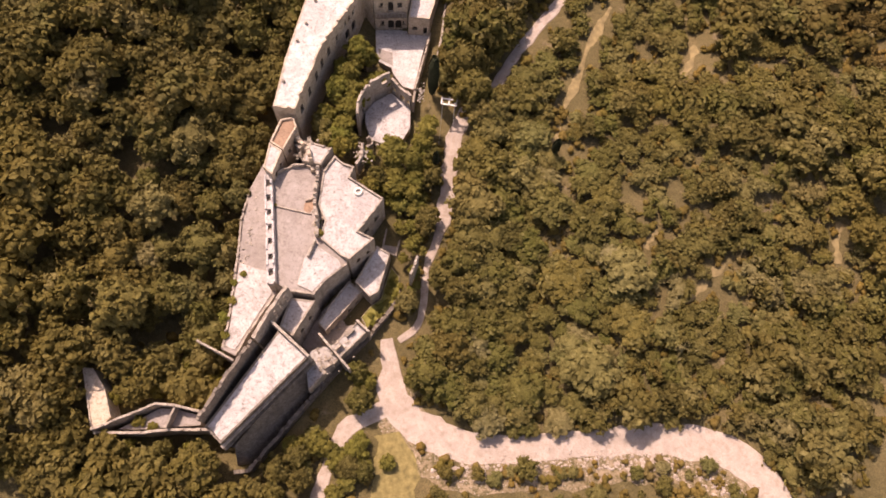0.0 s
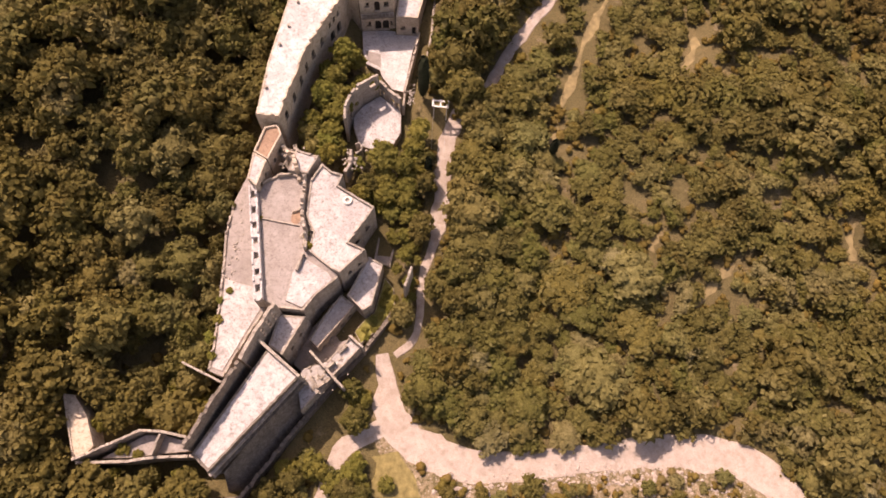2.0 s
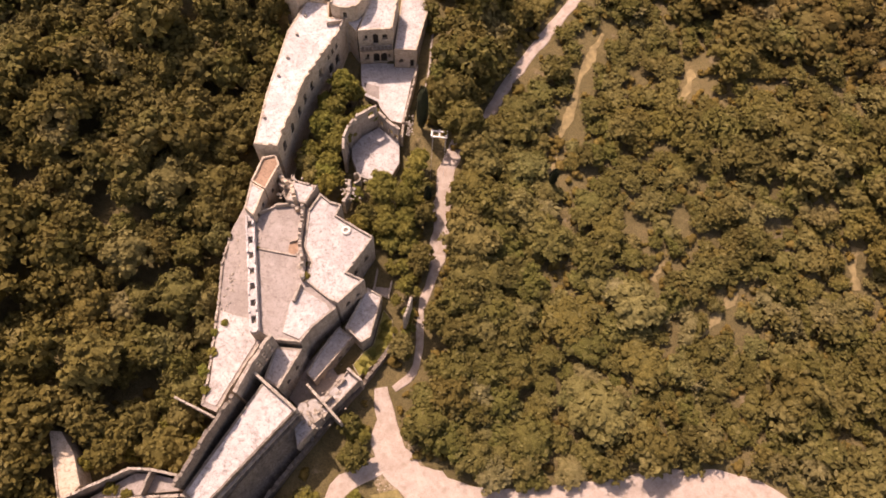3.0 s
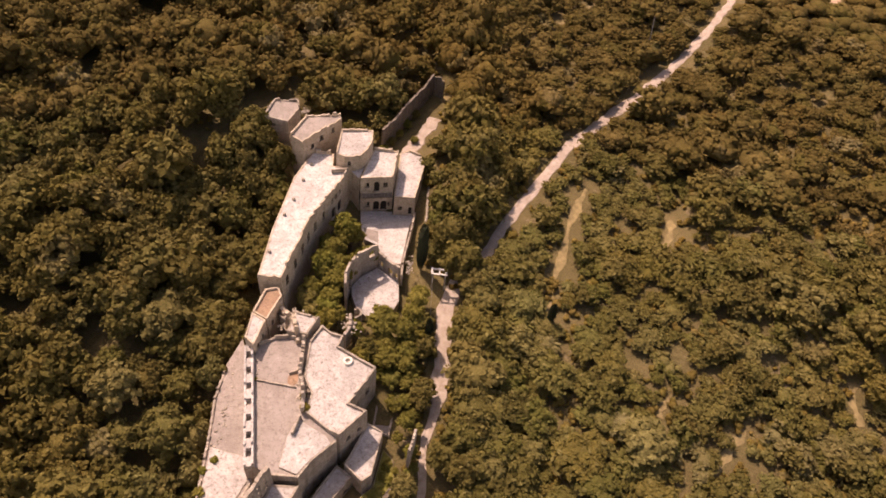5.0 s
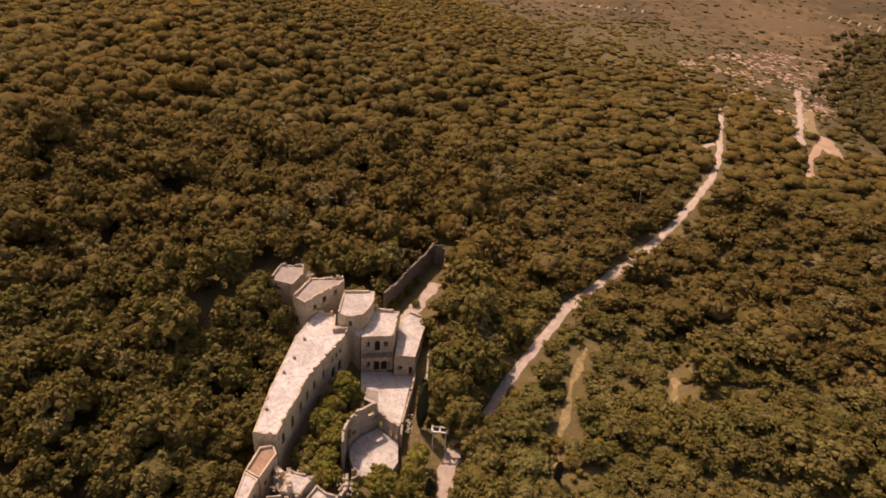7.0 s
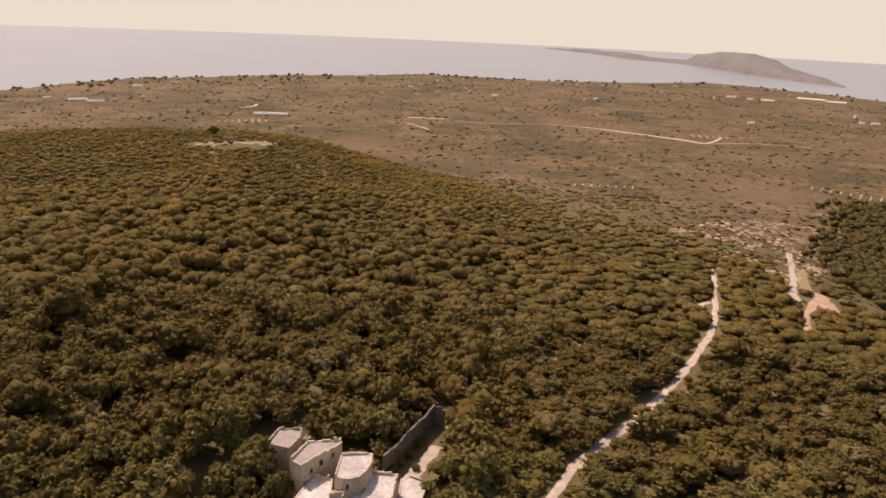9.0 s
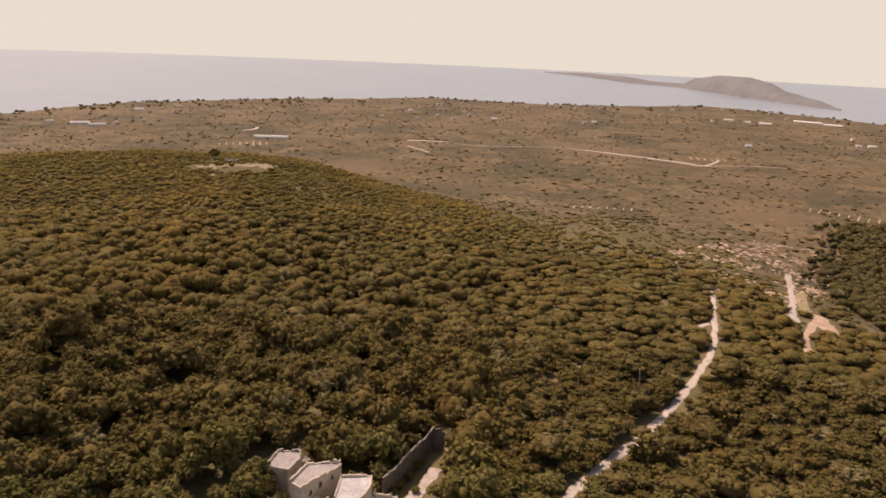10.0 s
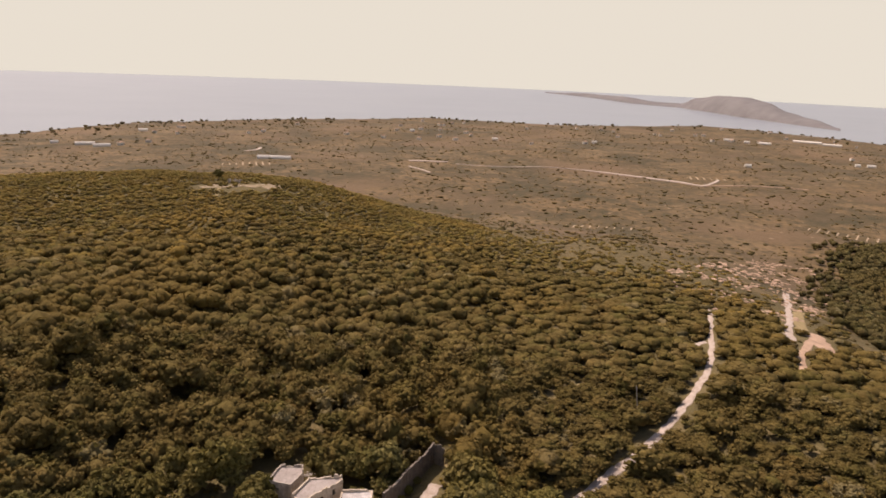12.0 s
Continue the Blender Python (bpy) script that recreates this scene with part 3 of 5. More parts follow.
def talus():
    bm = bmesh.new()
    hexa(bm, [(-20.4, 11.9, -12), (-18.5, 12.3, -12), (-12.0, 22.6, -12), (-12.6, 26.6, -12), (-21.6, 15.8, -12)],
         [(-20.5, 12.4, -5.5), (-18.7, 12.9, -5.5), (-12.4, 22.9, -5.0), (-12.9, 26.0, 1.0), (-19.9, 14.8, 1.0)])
    ob = part("talus", bm, STONE_OLD_SHADE)
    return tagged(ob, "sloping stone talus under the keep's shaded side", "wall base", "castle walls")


talus()
building("ruined_terrace", "ruined terrace of tumbled stone below the keep", [(-12.9, 28.3), (-12.9, 25.6), (-12.1, 22.9), (-8.6, 27.9), (-5.5, 32.0), (-7.0, 33.4), (-9.8, 29.6)], -11, -0.6, parapet=0.0, edges={(-10.4, 25.4): 0.3, (-7.0, 30.0): 0.35, (-6.2, 32.7): 0.3, (-8.4, 31.5): 0.25}, rag=0.9, lip=0.22)
building("lower_ward", "narrow shaded ward between the lower walls", [(-12.9, 34.4), (-9.2, 39.4), (-8.2, 38.2), (-10.6, 34.8), (-8.8, 33.0), (-7.6, 33.4), (-10.4, 29.2), (-12.4, 27.6), (-14.6, 29.4)], -11, -3.4, roof=PAVING, parapet=0.0, category="ward")
ruin_wall("spur_wall", "narrow broken stone spur wall", [(-11.8, 30.4), (-7.0, 26.2)], 0.35, -9, 1.8, rag=0.2)
ruin_wall("spur_wall", "short stone spur wall on the lower terrace", [(-7.2, 33.1), (-5.2, 31.7)], 0.35, -9, 0.8, rag=0.2)
building("court_terrace", "large walled court with a tan screed floor", [(-22.0, 51.4), (-20.9, 52.2), (-19.2, 53.9), (-15.0, 54.0), (-13.2, 43.2), (-9.6, 41.0), (-9.3, 39.8), (-11.9, 36.9), (-13.0, 34.9), (-16.0, 35.0), (-18.2, 35.9)], -11, 4, roof=PAVING, parapet=0.0, edges={(-14.5, 35): 0.3, (-12.4, 36): 0.2, (-10.7, 38): 0.25}, rag=0.3, category="court")
ruin_wall("court_wall", "stub of stone wall standing in the court", [(-14.1, 42.4), (-14.6, 40.0)], 0.35, 3.9, 5.0, rag=0.2)
ruin_wall("court_wall", "low kerb wall across the court", [(-21.4, 47.0), (-15.4, 46.4)], 0.22, 3.9, 4.3, rag=0.2, cap=0.2)
ruin_wall("court_wall", "ruined dividing wall with broken heads beside the court", [(-15.6, 53.4), (-15.3, 50.6), (-15.1, 47.9), (-14.2, 45.4), (-13.9, 43.0)], 0.5, 3.9, 5.7, rag=0.75, cap=1.3, step=0.6)
ruin_wall("court_wall", "thin curved wall at the court's upper end", [(-21.2, 51.9), (-19.4, 53.2), (-17.6, 53.6), (-15.9, 53.2)], 0.25, 3.9, 4.7, rag=0.25, cap=0.4)
building("court_slab", "raised pale screed platform in the court's lower part", [(-14.4, 42.2), (-10.6, 40.3), (-9.9, 39.4), (-11.9, 37.3), (-13.2, 35.3), (-15.4, 36.0), (-15.2, 39.8)], 3.6, 4.25, roof=SCREED, parapet=0.0, thick=0.3, category="platform")


def battlement_walk():
    """Two thin parallel walls with a sunk walk and cross blocks between them."""
    ob = thing("battlement_walk", (-20.3, 43.4, -9), "long pale battlement walk with dark gaps between twin parapets", "battlement", "castle walls")
    a, b = Vector((-22.3, 51.2)), Vector((-18.7, 35.7))
    d = (b - a).normalized()
    n = Vector((-d.y, d.x))
    bm = bmesh.new()
    ring = [a - n * 0.62, b - n * 0.62, b + n * 0.62, a + n * 0.62]
    prism(bm, ccw([tuple(p) for p in ring]), -9, 4.1)
    part("walk", bm, STONE, ob)
    rng = random.Random(4)
    for s in (-0.44, 0.44):
        bm = bmesh.new()
        p, q = a + n * s, b + n * s
        broken_top(bm, tuple(p - n * 0.15), tuple(q - n * 0.15), tuple(q + n * 0.15), tuple(p + n * 0.15), 4.1, 1.05, 0.3, 0.9, rng)
        part("parapet", bm, SCREED_WHITE, ob)
    length = (b - a).length
    for k in range(8):
        c = a + d * (length * (k + 0.12) / 7.3)
        bm = bmesh.new()
        box(bm, c.x, c.y, 4.5 + rng.uniform(-0.1, 0.15), rng.uniform(1.0, 1.4), 0.60, 0.8, math.atan2(d.y, d.x))
        part("cross_block", bm, SCREED, ob)
    return ob


battlement_walk()
building("west_terrace", "long outer terrace with a worn tan floor", [(-24.4, 54.6), (-25.6, 50.0), (-25.8, 45.3), (-25.2, 40.5), (-24.6, 34.0), (-24.3, 30.0), (-24.4, 26.8), (-22.2, 26.1), (-18.6, 35.2), (-19.4, 37.0), (-22.8, 51.2)], -12, 1, roof=PAVING, parapet=0.0, edges={(-25.7, 47.6): 0.35, (-25.5, 43): 0.3, (-24.9, 37): 0.5, (-24.4, 32): 0.3, (-24.4, 28.4): 0.4, (-20.4, 30.6): 0.5}, rag=0.9, category="terrace")
building("terrace_slab", "worn white screed over the terrace's lower end", [(-24.5, 39.0), (-24.2, 34.0), (-23.9, 30.0), (-23.9, 27.2), (-22.5, 26.8), (-19.2, 35.2), (-19.9, 37.2), (-20.2, 38.2), (-22.4, 38.6)], 0.7, 1.12, roof=SCREED, parapet=0.0, thick=0.3, category="platform")
ruin_wall("terrace_wall", "thin broken wall at the terrace's end", [(-27.8, 27.5), (-22.4, 25.5)], 0.3, -10, 1.2, rag=0.15)
WELL_HOUSE = [(-13.6, 55.5), (-12.1, 54.4), (-10.5, 54.1), (-10.9, 52.4), (-5.7, 49.8), (-8.4, 44.5), (-6.1, 43.7), (-9.0, 40.2), (-10.1, 40.6), (-13.6, 42.9), (-13.3, 45.5), (-14.6, 47.7), (-14.8, 52.8)]
building("great_house", "broad stone house with a pale flat roof and low parapets", WELL_HOUSE, -10, 4.6, parapet=0.5, rag=0.15, thick=0.45, lip=0.28,
         edges={(-12, 41.8): 0.2, (-13.4, 44.2): 0.15, (-14, 46.6): 0.15, (-14.7, 50): 0.2, (-14.2, 54): 0.4},
         openings={(-7, 47.1): [(1.6, 1.2, 0.9, 1.3, False, "window"), (4.0, 1.2, 0.9, 1.3, False, "window")], (-7.5, 42): [(1.4, 1.6, 0.6, 0.9, False, "window"), (3.2, 1.6, 0.6, 0.9, False, "window")]})


for label, line in (("stub of broken wall on the ruined terrace", [(-9.8, 28.2), (-8.7, 29.6)]), ("short leaning fragment of masonry below the keep", [(-11.5, 27.4), (-10.5, 26.2)]), ("low fragment of wall among fallen stones", [(-8.3, 30.8), (-7.4, 31.9)]), ("broken wall corner on the ruined terrace", [(-10.4, 26.0), (-9.6, 26.8), (-10.2, 27.4)])):
    ruin_wall("broken_wall", label, line, 0.38, -2.0, 0.4, rag=0.6, cap=0.7, step=0.5)
ruin_wall("court_wall", "low stub of wall by the court's brown patch", [(-16.6, 48.2), (-15.7, 48.6), (-15.5, 49.6)], 0.25, 3.9, 4.6, rag=0.5, cap=0.4, step=0.5)


def sunken_patch():
    bm = bmesh.new()
    rng = random.Random(8)
    ring = [(-16.0 + 0.75 * math.cos(a) * rng.uniform(0.85, 1.15), 47.6 + 1.05 * math.sin(a) * rng.uniform(0.85, 1.15)) for a in np.arange(0, 6.2, 0.42)]
    prism(bm, ring, 3.8, 4.06)
    bmesh.ops.bevel(bm, geom=bm.edges, offset=0.03, segments=1, affect="EDGES")
    return tagged(part("soil_patch", bm, BROWN_FLOOR), "round patch of rusty brown soil on the court", "soil patch")


sunken_patch()


def well_head():
    bm = bmesh.new()
    prof = [(0.30, 0.0), (0.62, 0.0), (0.66, 0.25), (0.55, 0.42), (0.36, 0.42), (0.28, 0.2)]
    n = 16
    rings = [[bm.verts.new((-9.4 + r * math.cos(2 * math.pi * i / n), 50.4 + r * math.sin(2 * math.pi * i / n), 4.6 + z)) for i in range(n)] for r, z in prof]
    for ra, rb in zip(rings, rings[1:] + rings[:1]):
        for i in range(n):
            bm.faces.new((ra[i], ra[(i + 1) % n], rb[(i + 1) % n], rb[i]))
    bmesh.ops.recalc_face_normals(bm, faces=bm.faces)
    return tagged(part("well_head", bm, WHITE_PAINT), "round white stone well head on the flat roof", "well head")


well_head()
building("gate_house", "narrow plastered gate house with a rusty brown roof", [(-21.9, 59.4), (-20.2, 60.0), (-19.4, 58.6), (-20.6, 54.6), (-22.7, 55.6)], -11, 6.0, roof=BROWN_FLOOR, wall=PLASTER, parapet=0.4, rag=0.1, lip=0.25,
         openings={(-20, 56.6): [(1.2, 3.6, 0.5, 0.8, False, "window"), (2.8, 3.6, 0.5, 0.8, False, "window")]})
building("gate_house", "tall narrow plastered house above the court", [(-22.7, 55.5), (-20.7, 54.5), (-21.4, 50.6), (-22.8, 51.6)], -11, 6.2, wall=PLASTER, parapet=0.2, rag=0.3, lip=0.25,
         openings={(-21, 52.5): [(1.0, 4.2, 0.5, 0.8, False, "window"), (2.6, 4.2, 0.5, 0.8, False, "window")]})
ruin_wall("court_wall", "broken pale wall stubs in the upper court", [(-19.4, 56.6), (-18.6, 56.0), (-18.2, 56.6), (-17.6, 56.9)], 0.4, -8, 5.0, rag=0.5)
building("corner_house", "small square house with a pale roof at the court's corner", [(-17.4, 57.0), (-14.0, 56.3), (-15.1, 53.6), (-17.9, 53.8)], -11, 5.2, edges={(-14.5, 55): 0.5, (-15.7, 56.7): 0.3}, parapet=0.1, rag=0.5)
building("east_house", "low stone house stepping down outside the court", [(-6.1, 44.4), (-4.0, 43.4), (-4.8, 37.6), (-5.9, 36.7), (-8.3, 38.6)], -11, 0, parapet=0.3, rag=0.25, lip=0.25,
         openings={(-4.4, 40.5): [(1.5, -2.2, 0.6, 0.9, False, "window"), (3.5, -2.2, 0.6, 0.9, False, "window")]})
building("east_house", "narrow roofless stone wing with a pale floor", [(-9.3, 39.0), (-7.2, 37.7), (-9.3, 34.4), (-11.3, 31.3), (-12.6, 32.4), (-11.3, 35.4)], -11, -1.2, parapet=0.35, rag=0.6, lip=0.25,
         openings={(-8.25, 36.0): [(1.0, -3.4, 0.6, 0.8, False, "window"), (2.6, -3.4, 0.6, 0.8, False, "window")], (-10.3, 32.8): [(0.9, -3.4, 0.6, 0.8, False, "window"), (2.4, -3.4, 0.6, 0.8, False, "window")]})
building("grass_ledge", "narrow ledge overgrown with green grass inside the lower wall", [(-5.9, 33.0), (-3.7, 35.4), (-1.95, 38.6), (-2.4, 41.2), (-3.8, 42.6), (-4.6, 37.5), (-5.8, 36.4), (-7.0, 34.5)], -12, -3.3, roof=GRASS, parapet=0.0, category="ledge")
building("lane_terrace", "narrow paved lane terrace outside the great house", [(-5.4, 48.4), (-2.7, 49.4), (-3.2, 44.1), (-5.6, 45.0)], -11, -3, roof=PAVING, parapet=0.3, rag=0.7, lip=0.3, category="terrace")

# ---- castle: the south-western outworks ----
building("outwork_ramp", "tapering pale plastered ramp between the outwork trees", [(-42.5, 22.4), (-41.1, 22.4), (-38.9, 20.0), (-37.1, 16.5), (-38.0, 14.9), (-39.1, 14.5)], -10, -1.0, roof=PLASTER, wall=PLASTER, parapet=0.0, edges={(-40.8, 18.4): 0.25}, rag=0.2, lip=0.22, category="ramp", group="castle walls")
ruin_wall("outwork_wall", "low ruined wall closing the outwork", [(-38.7, 14.6), (-31.4, 18.8), (-28.9, 18.9), (-25.5, 18.5)], 0.35, -9, 0.3, rag=0.3)
ruin_wall("outwork_wall", "outer retaining wall of the outwork terrace", [(-38.7, 14.3), (-32.7, 15.0), (-29.4, 15.8), (-23.0, 16.6)], 0.4, -10, -0.8, rag=0.3)
ruin_wall("outwork_wall", "short dividing wall across the outwork terrace", [(-28.9, 18.8), (-29.5, 16.0)], 0.3, -9, 0.0, rag=0.2)
building("outwork_terrace", "small triangular terrace inside the outwork walls", [(-36.0, 15.1), (-32.6, 15.5), (-29.3, 16.2), (-25.6, 16.9), (-25.7, 18.1), (-28.9, 18.5), (-31.3, 18.4)], -10, -1.8, roof=PAVING, parapet=0.0, category="terrace")

set_on_site(STANDING, SOUTH)

# ---- castle: the northern wing ----
STANDING = {ob.name for ob in scene.objects}
LONG = [(-22.3, 94.2), (-18.6, 94.3), (-18.3, 91.2), (-15.5, 91.3), (-16.1, 88.5), (-20.0, 78.2), (-22.2, 66.0), (-25.7, 65.9), (-25.5, 75.5), (-24.4, 87.5)]
building("long_house", "long stone wing with a bright flat roof and arched windows", LONG, -13, -1, wall=PLASTER, roof=SCREED_WHITE, parapet=0.12, rag=0.9, thick=0.5, lip=0.35,
         edges={(-18, 83.3): 0.45, (-21.1, 72): 0.4, (-24, 66): 0.3, (-20.4, 94.2): 0.5},
         openings={(-21.1, 72): [(2.0, -4.8, 1.0, 1.9, True, "window"), (5.4, -4.8, 1.0, 1.9, True, "window"), (8.6, -4.8, 1.0, 1.9, True, "window"), (11.2, -4.8, 1.0, 1.9, True, "window")],
                   (-18, 83.3): [(1.4, -4.8, 1.0, 1.9, True, "window"), (4.2, -4.8, 1.0, 1.9, True, "window"), (7.0, -3.4, 0.6, 1.0, False, "window"), (8.3, -3.4, 0.6, 1.0, False, "window"), (9.6, -3.4, 0.6, 1.0, False, "window"), (7.3, -7.6, 1.3, 2.6, True, "door"), (9.4, -7.6, 1.3, 2.6, True, "door")]})
ruin_wall("roof_stub", "low angled parapet stub on the long wing's roof", [(-18.3, 89.4), (-15.7, 90.2), (-16.0, 88.8)], 0.3, -1.0, -0.1, rag=0.15, cap=0.4)
ruin_wall("rubble_wall", "collapsed white plastered wall at the long wing's corner", [(-22.3, 63.6), (-20.9, 61.8), (-19.4, 60.6), (-18.2, 57.4)], 0.7, -11, -3.2, rag=0.7, cap=1.6, step=0.6, mat=PLASTER)
for i, (x, y) in enumerate(((-22.0, 90.9), (-22.7, 86.9), (-23.4, 82.2), (-24.2, 78.6), (-24.9, 70.7))):
    bm = bmesh.new()
    prism(bm, [(x + 0.28 * math.cos(a), y + 0.28 * math.sin(a)) for a in np.arange(0, 6.2, math.pi / 3)], -1.0, -0.45)
    bmesh.ops.bevel(bm, geom=bm.edges, offset=0.05, segments=1, affect="EDGES")
    tagged(part("roof_stump", bm, STONE), "small stump of masonry on the flat roof", "masonry stump", "roof stumps")
for i, (x, y) in enumerate(((-26.0, 80.4), (-25.7, 83.8), (-25.0, 86.7), (-24.6, 90.6), (-26.4, 73.6))):
    bm = bmesh.new()
    hexa(bm, [(x - 0.4, y - 0.4, -12), (x + 1.2, y - 0.4, -12), (x + 1.2, y + 0.4, -12), (x - 0.4, y + 0.4, -12)],
         [(x + 0.5, y - 0.22, -3.6), (x + 1.2, y - 0.28, -2.6), (x + 1.2, y + 0.24, -2.6), (x + 0.5, y + 0.2, -3.6)])
    tagged(part("buttress", bm, STONE), "worn stone buttress against the long wing", "buttress", "buttresses")
building("north_tower", "square stone tower with a pale sunken roof", [(-31.7, 99.0), (-30.8, 103.7), (-26.5, 104.1), (-25.9, 102.1), (-27.3, 98.1)], -12, 2, roof=PAVING, parapet=0.6, rag=0.75, thick=0.5, lip=0.3,
         edges={(-29.5, 98.5): 0.1, (-26.6, 100.1): 0.15}, openings={(-29.5, 98.5): [(1.4, 0.3, 1.4, 0.5, False, "window")]})
building("north_house", "stone house with a pale roof and small windows", [(-26.0, 93.9), (-24.2, 99.4), (-18.4, 100.6), (-18.0, 99.6), (-23.5, 92.3)], -12, 2.6, roof=PAVING, parapet=0.5, rag=0.7, wall=PLASTER, lip=0.3, edges={(-25, 93): 0.1},
         openings={(-20.8, 96): [(2.0, 0.2, 0.7, 1.0, False, "window"), (4.2, 0.7, 0.8, 1.1, False, "window"), (7.0, 0.9, 0.7, 1.0, False, "window")]})
building("round_house", "round-fronted house with a pale flat roof", [(-17.8, 91.6), (-17.8, 97.7), (-12.2, 98.6), (-12.0, 95.8), (-12.6, 93.2), (-13.5, 91.8), (-14.7, 91.2), (-16.3, 91.0)], -12, 1.6, wall=PLASTER, parapet=0.2, rag=0.6, lip=0.3, edges={(-15, 98.1): 0.5, (-17.8, 94.6): 0.3},
         openings={(-15.5, 91.1): [(0.8, -0.6, 0.6, 1.2, True, "window")]})
building("upper_terrace", "small pale terrace between the long wing and the palace", [(-15.0, 90.9), (-13.55, 89.5), (-12.05, 97.0), (-17.2, 97.2)], -12, -1.7, roof=SCREED, parapet=0.0, wall=PLASTER, category="terrace")
palace = building("palace", "two-storey palace front of worn plaster with a dark balcony band", [(-13.31, 89.3), (-7.69, 90.4), (-7.41, 97.04), (-11.86, 97.08)], -12.5, -1.4, wall=PLASTER, parapet=0.10, rag=0.3, lip=0.3, edges={(-9.6, 97.06): 0.6, (-7.55, 93.7): 0.45},
         openings={(-10.5, 89.8): [(1.1, -3.7, 0.85, 1.1, False, "window"), (2.8, -4.9, 1.05, 2.5, True, "door"), (4.45, -3.7, 0.85, 1.1, False, "window"),
                                   (1.2, -8.5, 0.8, 1.2, False, "window"), (2.75, -9.6, 1.2, 2.4, True, "door"), (4.2, -9.6, 1.2, 2.4, True, "door"), (5.2, -8.5, 0.5, 1.0, False, "window")]})
bm = bmesh.new()
box(bm, -10.4, 89.35, -5.25, 5.5, 1.1, 0.18, 0.195)
balcony = part("balcony", bm, STONE_OLD_SHADE, palace)
for k in range(9):
    u = -2.6 + 5.2 * k / 8
    bm = bmesh.new()
    box(bm, -10.4 + u * math.cos(0.195) + 0.09, 88.9 + u * math.sin(0.195), -4.7, 0.07, 0.07, 0.95, 0.195)
    part("baluster", bm, TIMBER, balcony)
bm = bmesh.new()
box(bm, -10.31, 88.9, -4.2, 5.4, 0.09, 0.08, 0.195)
part("handrail", bm, TIMBER, balcony)
for k in range(4):
    u = -2.1 + 4.2 * k / 3
    bm = bmesh.new()
    box(bm, -10.4 + u * math.cos(0.195), 89.42 + u * math.sin(0.195), -5.55, 0.18, 0.8, 0.42, 0.195)
    part("bracket", bm, STONE_OLD_SHADE, balcony)
building("palace_wing", "low palace wing with a pale flat roof beside the courtyard", [(-7.35, 89.35), (-3.6, 89.6), (-2.45, 98.4), (-3.36, 100.85), (-5.67, 101.88), (-7.3, 100.98)], -12.5, -5.2, wall=PLASTER, parapet=0.15, rag=0.5, lip=0.3, edges={(-3, 94): 0.25, (-5.5, 89.5): 0.2, (-4.5, 101.4): 0.6},
         openings={(-5.5, 89.5): [(1.1, -8.3, 0.8, 0.8, False, "window"), (3.1, -9.6, 0.8, 2.0, False, "door")]})
building("courtyard", "paved courtyard in front of the palace", [(-13.3, 89.2), (-7.7, 90.3), (-7.4, 89.25), (-3.6, 89.5), (-4.17, 86.48), (-4.9, 77.9), (-6.83, 78.2), (-8.83, 80.5), (-9.36, 81.7), (-11.75, 82.7), (-12.6, 85.0)], -12.5, -9.7, roof=SCREED_WHITE, parapet=0.0, category="court")
building("courtyard_soil", "strip of bare tan soil at the courtyard's garden side", [(-12.3, 85.4), (-9.6, 84.9), (-9.2, 82.2), (-11.6, 83.2)], -9.9, -9.64, roof=PAVING, parapet=0.0, thick=0.2, category="soil bed")
building("round_court", "round pale court below the ruined apse", [(-12.6, 72.4), (-11.2, 74.7), (-8.7, 76.8), (-4.9, 74.2), (-4.5, 70.3), (-6.3, 65.8), (-10.9, 67.3), (-12.3, 70.5)], -13, -9.9, roof=SCREED, parapet=0.0, category="court")
ruin_wall("apse_wall", "ruined curved apse wall with arched openings", [(-13.0, 68.6), (-13.2, 70.6), (-12.8, 72.8), (-11.5, 75.0), (-8.9, 77.2)], 0.45, -12.5, -4.0, rag=0.4,
          openings={3: [(2.2, -6.4, 1.15, 1.5, True)], 1: [(1.2, -9.8, 1.0, 2.2, True)]})
ruin_wall("apse_wall", "ruined screen wall with dark arches below the courtyard", [(-8.6, 77.4), (-6.9, 75.9), (-4.9, 74.5)], 0.5, -12.5, -6.4, rag=0.5,
          openings={0: [(0.8, -9.8, 1.0, 1.9, True)], 1: [(0.7, -9.8, 1.0, 1.9, True), (1.9, -9.8, 0.9, 1.7, True)]})
ruin_wall("garden_wall", "low stone wall along the courtyard's edge", [(-3.4, 89.2), (-3.85, 84.0), (-4.6, 77.6), (-4.5, 74.2)], 0.4, -11, -8.3, rag=0.35)
ruin_wall("garden_wall", "round low wall beside the ruined court", [(-11.0 + 0.9 * math.cos(a), 65.4 + 0.9 * math.sin(a)) for a in np.arange(-1.6, 1.9, 0.58)], 0.25, -10, -7.2, rag=0.2)
ruin_wall("garden_wall", "pale rubble wall leading down from the round court", [(-11.6, 64.4), (-11.4, 62.4), (-12.0, 60.4)], 0.5, -10, -6.2, rag=0.6)
ruin_wall("north_curtain", "dark high curtain wall leading away from the castle", [(-11.1, 105.1), (-9.3, 108.5), (-6.4, 114.9), (-2.5, 123.8), (-0.1, 122.7)], 0.5, -11, -3.2, rag=0.5, mat=STONE_OLD_SHADE)
ruin_wall("outer_wall", "low dry-stone wall beside the castle's east foot", [(-1.2, 100.4), (-1.4, 94.0), (-1.2, 88.6), (-1.8, 82.0)], 0.4, -11, -8.0, rag=0.4)
ruin_wall("outer_wall", "low broken wall along the east terrace's foot", [(-0.1, 45.8), (-0.4, 44.3), (-0.8, 42.8)], 0.4, -11, -5.0, rag=0.6)
set_on_site(STANDING, NORTH)
